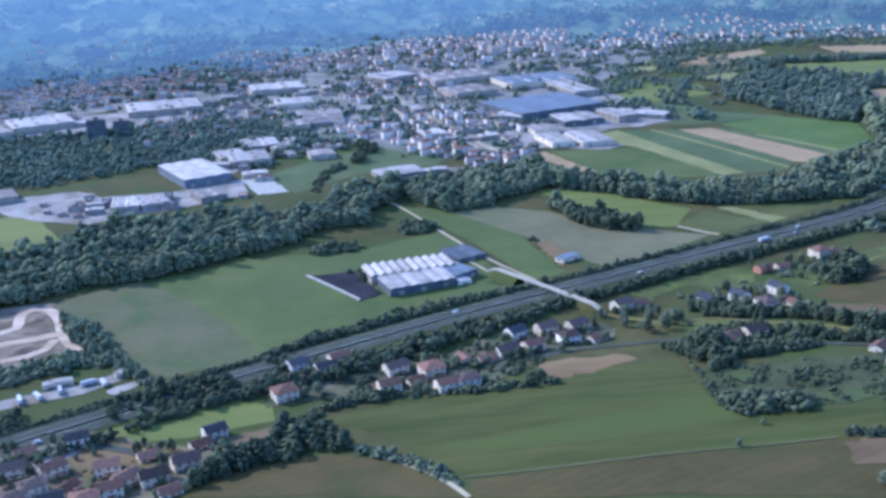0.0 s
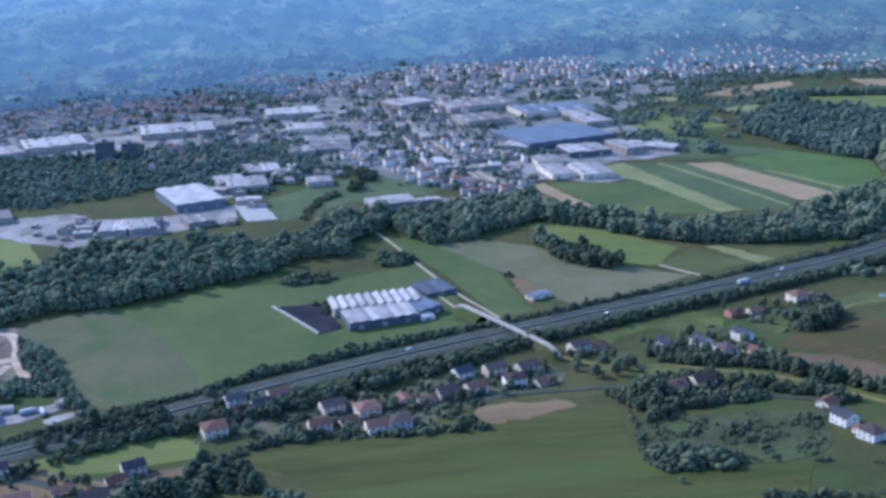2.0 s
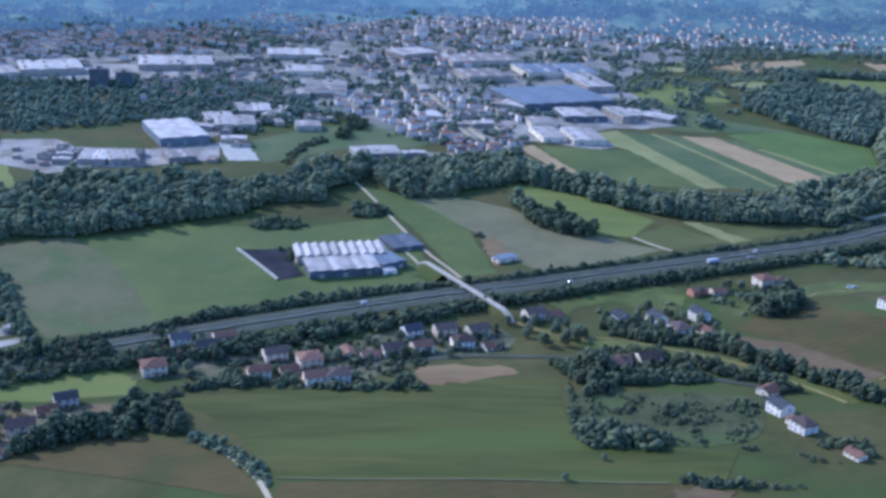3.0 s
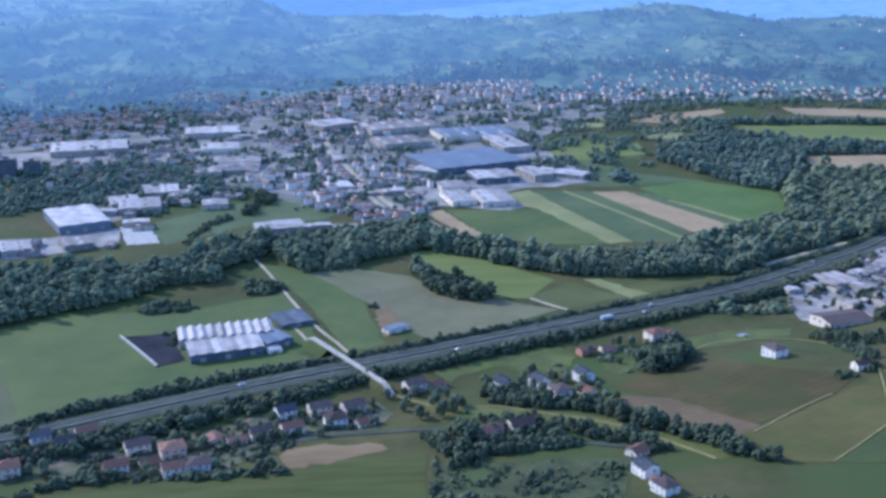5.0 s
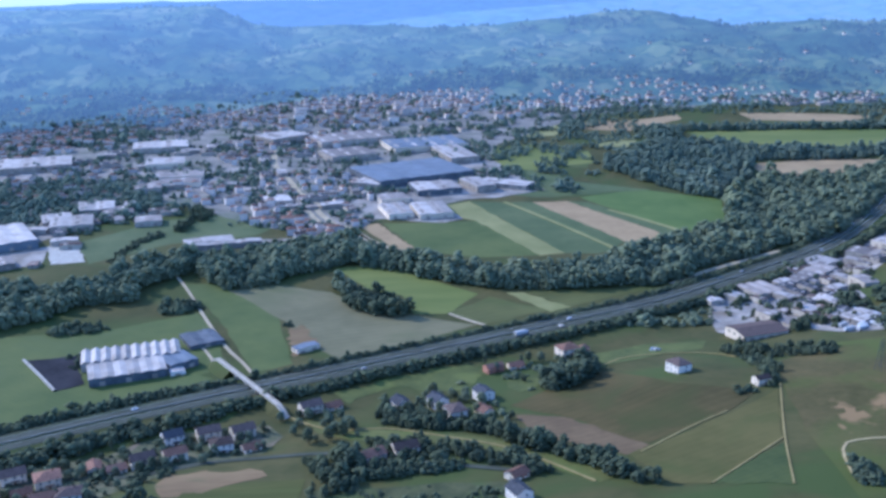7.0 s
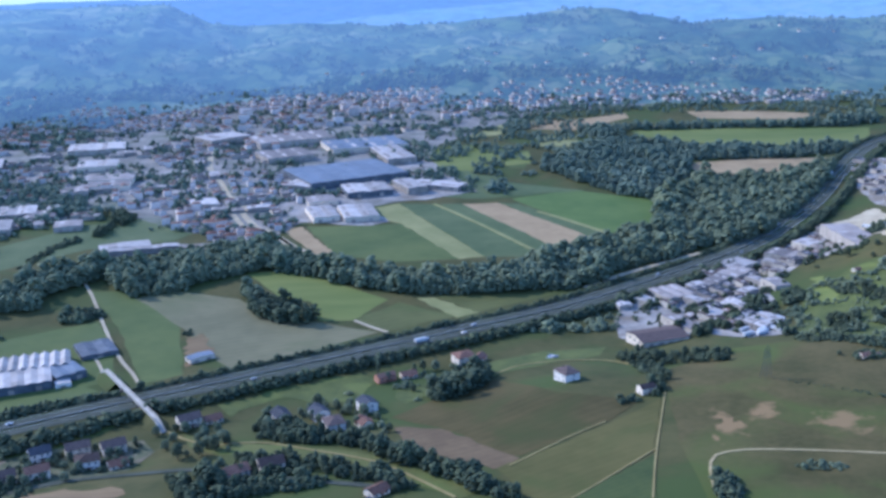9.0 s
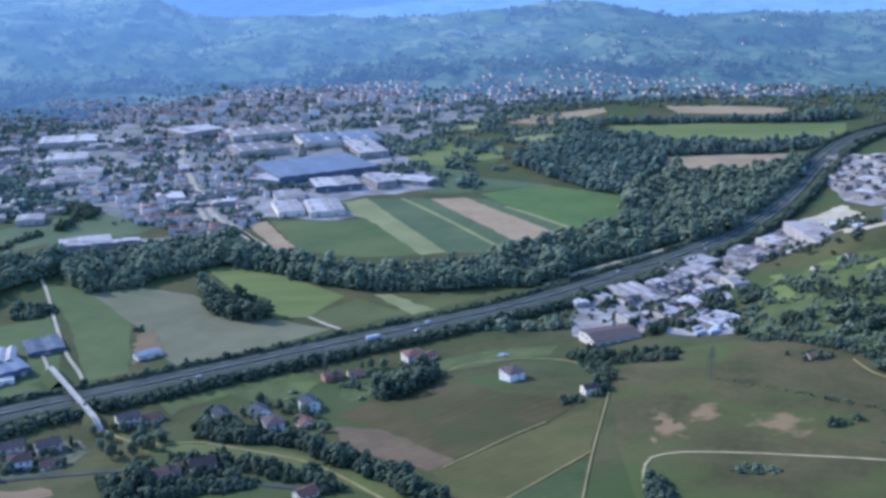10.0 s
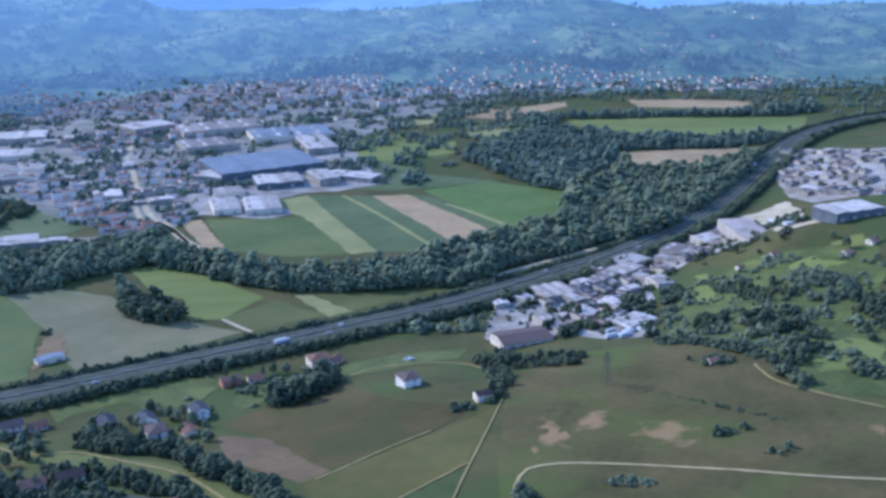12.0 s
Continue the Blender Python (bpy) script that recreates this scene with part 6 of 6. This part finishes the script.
main_line, main_side = curve(MOTORWAY, 5), sideways(curve(MOTORWAY, 5))


def on_motorway(kind, builder, x, lane):
    i = min(range(len(main_line)), key=lambda n: abs(main_line[n].x - x))
    p, way = main_line[i] + main_side[i] * lane, main_line[i + 1] - main_line[i]
    put(kind, builder, p.x, p.y, math.degrees(math.atan2(way.y, way.x)) + (180 if lane < 0 else 0), lift=ground(main_line[i].x, main_line[i].y) + 1.0)


for x, lane in ((-210, 6.5), (40, -6.5), (330, 6.5), (345, -4.5), (520, -6.5), (610, 6), (690, -6), (180, 6.5)):
    on_motorway("car", make_car, x, lane)
for x, lane in ((300, 6.5), (840, -6.5)):
    on_motorway("lorry", make_lorry, x, lane)
rng = random.Random(81)
for poly, count in (([(543, 810), (567, 840), (576, 815), (558, 759), (532, 755)], 16), ([(-243, 588), (-213, 602), (-177, 619), (-174, 614), (-211, 595), (-241, 582)], 5), ([(736, 1080), (776, 1083), (731, 927), (711, 935)], 6)):
    pts = scatter(poly, 9, rng, 0.3)
    rng.shuffle(pts)
    for x, y in pts[:count]:
        put("lorry", make_lorry, x, y, rng.choice((30, 120)) + rng.uniform(-10, 10), 0.9, -0.2)
for poly, count in (([(489, 873), (556, 908), (550, 860), (513, 854)], 14),):
    pts = scatter(poly, 6, rng, 0.3)
    rng.shuffle(pts)
    for x, y in pts[:count]:
        put("car", make_car, x, y, rng.choice((30, 120)) + rng.uniform(-8, 8), 1.0, -0.25)
put("car", make_car, 393, 768, 60, 1.2), put("car", make_car, 396, 765, 20, 1.2)

# ---- single trees in gardens and hedgerows
def make_tree(seed, height, radius, clumps, size, mat, label):
    rng = random.Random(seed)
    thing = tagged(new("tree"), label, "tree", "garden and hedgerow trees")
    bm = bmesh.new()
    bmesh.ops.create_cone(bm, segments=7, radius1=0.32, radius2=0.14, depth=height * 0.55, matrix=Matrix.Translation((0, 0, height * 0.27 - 0.3)))
    for i in range(4):
        a, up = i * 1.6 + rng.uniform(-0.3, 0.3), height * rng.uniform(0.28, 0.45)
        tip = Vector((math.cos(a) * radius * 0.7, math.sin(a) * radius * 0.7, up + height * 0.25))
        made = bmesh.ops.create_cone(bm, segments=5, radius1=0.14, radius2=0.05, depth=(tip - Vector((0, 0, up))).length)["verts"]
        m = Matrix.Translation((tip + Vector((0, 0, up))) / 2) @ (tip - Vector((0, 0, up))).to_track_quat("Z", "Y").to_matrix().to_4x4()
        bmesh.ops.transform(bm, matrix=m, verts=made)
    part("trunk", bm, BARK, thing)
    v, f = crown(rng, radius, height * 0.18, height, clumps, size)
    raw("crown", v.tolist(), f.tolist(), mat, thing, True)
    return thing


TREES = [lambda: make_tree(1, 9, 3.2, 64, 0.85, LEAVES, "round green broadleaf garden tree"), lambda: make_tree(2, 11, 3.4, 66, 0.9, DARK_LEAVES, "tall dark green tree"),
         lambda: make_tree(3, 7, 2.8, 56, 0.75, LEAVES, "small green garden tree"), lambda: make_tree(4, 12, 1.7, 50, 0.65, DARK_LEAVES, "slim dark green cypress tree"),
         lambda: make_tree(5, 8, 3.4, 64, 0.85, DARK_LEAVES, "spreading dark green tree")]


def tree(x, y, k, turn, scale):
    put("tree%d" % k, TREES[k], x, y, turn, scale, 0.2)


def gardens(poly, spacing, count, seed, least=0.55, most=1.0):
    rng = random.Random(seed)
    pts = scatter(poly, spacing, rng)
    rng.shuffle(pts)
    for x, y in pts[:count]:
        tree(x, y, rng.choice((0, 0, 1, 2, 2, 4, 3 if rng.random() < 0.3 else 0)), rng.uniform(0, 360), rng.uniform(least, most))


gardens([(-92, 624), (-45, 624), (-1, 609), (36, 622), (69, 652), (128, 658), (132, 622), (83, 588), (44, 549), (-28, 562), (-81, 555)], 8, 110, 1, 0.45, 0.9)
gardens([(-225, 518), (-186, 532), (-125, 511), (-96, 520), (-96, 481), (-112, 446), (-207, 468)], 10, 42, 2, 0.45, 0.8)
gardens([(193, 677), (235, 715), (278, 687), (283, 640), (252, 619), (208, 627)], 9, 26, 3)
gardens([(152, 670), (182, 679), (201, 649), (193, 622), (163, 635)], 9, 10, 4)
gardens([(261, 774), (294, 760), (359, 773), (357, 730), (303, 710), (268, 731)], 12, 12, 5)
gardens([(469, 915), (615, 996), (630, 953), (579, 819), (530, 804), (467, 798)], 13, 46, 6, 0.5, 0.9)
gardens([(853, 1355), (913, 1462), (1004, 1380), (884, 1113), (831, 1152), (818, 1198)], 18, 24, 9, 0.6, 1.0)
gardens([(133, 666), (168, 681), (185, 634), (159, 613)], 9, 14, 7)
gardens([(624, 969), (742, 1065), (721, 888), (772, 872), (760, 844), (659, 891)], 14, 20, 8)
for x, y, k, s in ((156, 437, 0, 0.5), (176, 460, 0, 0.45), (76, 551, 4, 1.1), (71, 553, 4, 0.9), (37, 630, 3, 0.9), (565, 678, 4, 0.45), (571, 665, 0, 0.5), (576, 547, 2, 0.4), (580, 550, 2, 0.5), (608, 646, 0, 0.6), (203, 386, 0, 0.8)):
    tree(x, y, k, 40 * s, s)

# ---- the town
TOWN_WALL = material("town_render", (0.42, 0.365, 0.32), (0.61, 0.535, 0.475), 0.5, rough=0.9, spread=0.22)
TOWN = {
    "town_a": lambda: make_house("town_house", 12, 10, 3, 2.2, TOWN_WALL, TERRACOTTA, True, "cream town house with a clay-tiled roof", "town houses", False),
    "town_b": lambda: make_house("town_house", 13, 9, 2, 2.2, TOWN_WALL, BROWN_TILES, False, "white town house with a brown roof", "town houses", False),
    "town_c": lambda: make_house("town_house", 16, 11, 4, 1.8, TOWN_WALL, TERRACOTTA, True, "cream four-storey town building", "town houses", False),
    "town_d": lambda: make_house("town_house", 11, 9, 2, 2.0, TOWN_WALL, GREY_ROOF, True, "white town house with a grey roof", "town houses", False),
    "town_e": lambda: make_house("town_house", 20, 11, 5, 1.2, TOWN_WALL, GREY_ROOF, True, "white five-storey town building", "town houses", False),
}


def town_windows(key):
    """Rows of windows on the near and the left wall of the first house of a kind."""
    thing = PROTO[key]
    w, d, storeys = {"town_a": (12, 10, 3), "town_b": (13, 9, 2), "town_c": (16, 11, 4), "town_d": (11, 9, 2), "town_e": (20, 11, 5)}[key]
    for s in range(min(2, storeys)):
        opening(thing, "window", w * (s - 0.5) * 0.45, 3 * s + 0.9, 1.5, 1.6, -d / 2, "x", GLASS)


STREETS = [curve(line, 6) for line in ([(84, 1259), (109, 1195), (136, 1181), (151, 1143)], [(61, 1358), (90, 1300), (98, 1253), (129, 1179), (144, 1161), (174, 1102)], [(61, 1358), (40, 1430), (10, 1520), (-10, 1640)])]


def off_street(x, y, gap=9.0):
    return all((p.x - x) ** 2 + (p.y - y) ** 2 > gap * gap for line in STREETS for p in line)


def quarter(poly, spacing, turn, seed, keys=("town_a", "town_b", "town_c", "town_d", "town_b", "town_a"), most=400):
    rng = random.Random(seed)
    pts = scatter(poly, spacing, rng, 0.25)
    rng.shuffle(pts)
    for x, y in pts[:most]:
        if not off_street(x, y, 12):
            continue
        key = rng.choice(keys)
        first = key not in PROTO
        put(key, TOWN[key], x, y, turn + rng.choice((0, 90, 180)) + rng.uniform(-8, 8), rng.uniform(0.65, 0.95))
        if first:
            town_windows(key)


quarter([(67, 1173), (79, 1237), (133, 1220), (149, 1180), (139, 1132), (91, 1124)], 15, 10, 1, most=22)
quarter([(-128, 1681), (-38, 1808), (93, 1852), (106, 1649), (5, 1495), (-60, 1501)], 24, 15, 2, most=46)
quarter([(-430, 1592), (-512, 1799), (-333, 1837), (-253, 1719), (-319, 1561)], 24, 15, 3, most=40)
quarter([(-106, 1871), (-48, 2038), (145, 2082), (318, 2034), (334, 1944), (152, 1846), (18, 1820)], 24, 10, 4, ("town_c", "town_e", "town_a", "town_a"), most=90)
quarter([(314, 1946), (363, 2061), (529, 2076), (706, 2125), (687, 1999), (501, 1957), (351, 1884)], 26, 10, 5, ("town_b", "town_d", "town_d", "town_c"), most=50)
quarter([(-553, 1574), (-590, 1702), (-413, 1777), (-199, 1852), (-160, 1686), (-261, 1638), (-381, 1545)], 22, 12, 6, most=50)


def make_mass(poly, spacing, seed, label, heights=(4, 5, 5, 6, 7, 9)):
    """The rest of the town, too far to tell house from house: walls and roofs in one mesh."""
    rng = random.Random(seed)
    verts, faces, slots = [], [], []
    for x, y in scatter(poly, spacing, rng, 0.35):
        if rng.random() < 0.12 or not off_street(x, y):
            continue
        w, d, h, t = rng.uniform(7, 12), rng.uniform(6, 9), rng.choice(heights), radians(12 + rng.choice((0, 90)) + rng.uniform(-12, 12))
        z, n, c, s = ground(x, y) + hill_lift(x, y), len(verts), math.cos(t), math.sin(t)
        for px, py, pz in ((-w, -d, -2), (w, -d, -2), (w, d, -2), (-w, d, -2), (-w, -d, h), (w, -d, h), (w, d, h), (-w, d, h), (-w * 0.6, 0, h + 1.5), (w * 0.6, 0, h + 1.5)):
            verts.append((x + (px * c - py * s) / 2, y + (px * s + py * c) / 2, z + pz))
        for q, m in (((0, 1, 5, 4), 0), ((1, 2, 6, 5), 0), ((2, 3, 7, 6), 0), ((3, 0, 4, 7), 0)):
            faces.append([n + i for i in q]), slots.append(m)
        m = 1 + rng.choice((0, 0, 1, 2))
        for q in ((4, 5, 9, 8), (6, 7, 8, 9), (5, 6, 9), (7, 4, 8)):
            faces.append([n + i for i in q]), slots.append(m)
    ob = raw("distant_houses", verts, faces, TOWN_WALL)
    for mat in (TERRACOTTA, BROWN_TILES, GREY_ROOF):
        ob.data.materials.append(mat)
    ob.data.polygons.foreach_set("material_index", slots)
    return tagged(ob, label, "houses", kind="stuff")


def hill_lift(x, y):
    return max(0.0, near_hills(x, y) - 3) if y > 1430 else 0.0


make_mass([(-248, 1885), (-152, 2018), (-14, 2130), (211, 2177), (369, 2146), (340, 2032), (145, 2063), (-46, 2020), (-116, 1872), (-195, 1824)], 17, 1, "crowded far houses of the old town")
make_mass([(342, 2063), (485, 2162), (722, 2197), (935, 2137), (1117, 2118), (1073, 2011), (893, 2010), (688, 2048), (467, 2020)], 24, 2, "scattered far houses at the town's edge", (3, 4, 5))
make_mass([(-524, 1828), (-402, 1899), (-326, 2034), (-179, 2051), (-248, 1885), (-325, 1808), (-490, 1742)], 20, 3, "far houses below the hills")
make_mass([(-1150, 1950), (-840, 1900), (-500, 1990), (-300, 2080), (-330, 2200), (-700, 2150), (-1150, 2100)], 52, 9, "scattered far houses at the foot of the hills", (3, 4, 5))
make_mass([(9, 2382), (399, 2553), (950, 2595), (1349, 2668), (1163, 2228), (741, 2281), (376, 2237), (83, 2206)], 115, 4, "scattered far farms on the lower slopes", (2, 3))
make_mass([(-128, 1385), (-3, 1442), (101, 1488), (162, 1317), (106, 1235), (-11, 1266), (-80, 1334)], 24, 6, "mixed houses and workshops between the works")
make_mass([(-362, 1418), (-322, 1522), (-201, 1551), (-132, 1401), (-216, 1338), (-310, 1287)], 26, 7, "mixed houses and workshops beside the trees")
make_mass([(7, 1195), (60, 1181), (139, 1137), (167, 1204), (105, 1246), (23, 1263)], 19, 8, "houses and workshops beside the wood")
make_mass([(-629, 1413), (-762, 1708), (-548, 1805), (-361, 1855), (-325, 1777), (-493, 1632), (-548, 1492)], 19, 5, "crowded far houses below the hills")


def greenery(poly, spacing, seed, label, gaps):
    rng = random.Random(seed)
    pts = [p for p in scatter(poly, spacing, rng) if noise.noise(Vector((p[0] / gaps[0], p[1] / gaps[0], seed))) > gaps[1] and off_street(*p, 8)]
    heap("town_trees", list(planted(pts, FAR_TREES, rng, 0.45, 1.0)), HAZED_FAR_LEAVES, label, "trees")


greenery([(-381, 1747), (-397, 1915), (-337, 1955), (-239, 1828), (-219, 1710), (-308, 1688)], 9, 9, "wooded knoll behind the town", (90, -2.0))
greenery([(-240, 1112), (-362, 1418), (-218, 1441), (-125, 1469), (101, 1488), (155, 1760), (507, 1927), (537, 1807), (333, 1637), (356, 1431), (169, 1316), (133, 1220), (71, 1198), (32, 1297), (-62, 1247), (-164, 1152)], 10, 1, "trees between the works and houses", (45, 0.0))
greenery([(-597, 1343), (-859, 1921), (-492, 1968), (-276, 1956), (-267, 1776), (-439, 1599), (-533, 1452)], 13, 8, "trees among far houses below the hills", (60, -0.1))
greenery([(-362, 1418), (-546, 1885), (-290, 2061), (25, 2197), (713, 2160), (670, 1970), (347, 1827), (85, 1489), (-132, 1401)], 13, 2, "trees among the far houses", (50, -0.02))
greenery([(-464, 1070), (-579, 1369), (-398, 1403), (-238, 1444), (-115, 1478), (-101, 1269), (-195, 1241), (-298, 1188), (-375, 1125)], 8.5, 3, "band of trees before the white warehouses", (90, -0.7))
greenery([(493, 1899), (577, 1862), (600, 1742), (614, 1544), (517, 1552), (470, 1624), (399, 1464), (376, 1543)], 12, 4, "trees round the far fields", (60, -0.1))
greenery([(300, 1665), (390, 1682), (463, 1579), (468, 1458), (408, 1314), (314, 1367), (305, 1471)], 11, 6, "clumps of trees between the fields and the town", (38, 0.08))
greenery([(500, 1999), (699, 2083), (1033, 2106), (1322, 2085), (1250, 1923), (975, 1916), (674, 1912), (503, 1877)], 13, 7, "trees among the houses at the far end of the valley", (50, -0.12))
greenery([(1, 1195), (61, 1176), (139, 1132), (170, 1204), (105, 1252), (15, 1269)], 10, 11, "trees round the houses beside the wood", (26, -0.05))
greenery([(992, 1971), (1295, 2025), (1159, 1721), (1057, 1734), (967, 1888)], 17, 5, "trees at the far end of the valley", (60, -0.05))

# woods at the foot of the hills, in the hills' glowing haze material
rng = random.Random(91)
pts = [p for p in scatter([(-564, 1931), (-425, 1974), (-294, 2080), (142, 2170), (604, 2187), (1138, 2166), (1178, 2262), (626, 2317), (137, 2313), (-336, 2253), (-635, 2112)], 13, rng) if noise.noise(Vector((p[0] / 70, p[1] / 70, 4))) > -0.15]
pts += [p for p in scatter([(-713, 1725), (-542, 1786), (-342, 1863), (-204, 1895), (-214, 1974), (-496, 1986), (-790, 1909)], 13, rng) if noise.noise(Vector((p[0] / 70, p[1] / 70, 4))) > -0.15]
pieces = [(v + np.array([0, 0, hill_lift(x, y)]), f) for (x, y), (v, f) in zip(pts, planted(pts, FAR_TREES, rng, 0.8, 1.4))]
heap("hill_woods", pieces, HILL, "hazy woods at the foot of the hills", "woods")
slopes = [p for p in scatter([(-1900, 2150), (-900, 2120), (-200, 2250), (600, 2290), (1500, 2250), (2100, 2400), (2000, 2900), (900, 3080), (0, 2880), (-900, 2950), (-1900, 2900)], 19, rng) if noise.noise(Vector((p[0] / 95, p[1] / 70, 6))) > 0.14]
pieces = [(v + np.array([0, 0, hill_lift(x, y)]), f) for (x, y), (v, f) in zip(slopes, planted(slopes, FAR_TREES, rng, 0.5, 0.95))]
# copses on the slopes carry the same haze emission
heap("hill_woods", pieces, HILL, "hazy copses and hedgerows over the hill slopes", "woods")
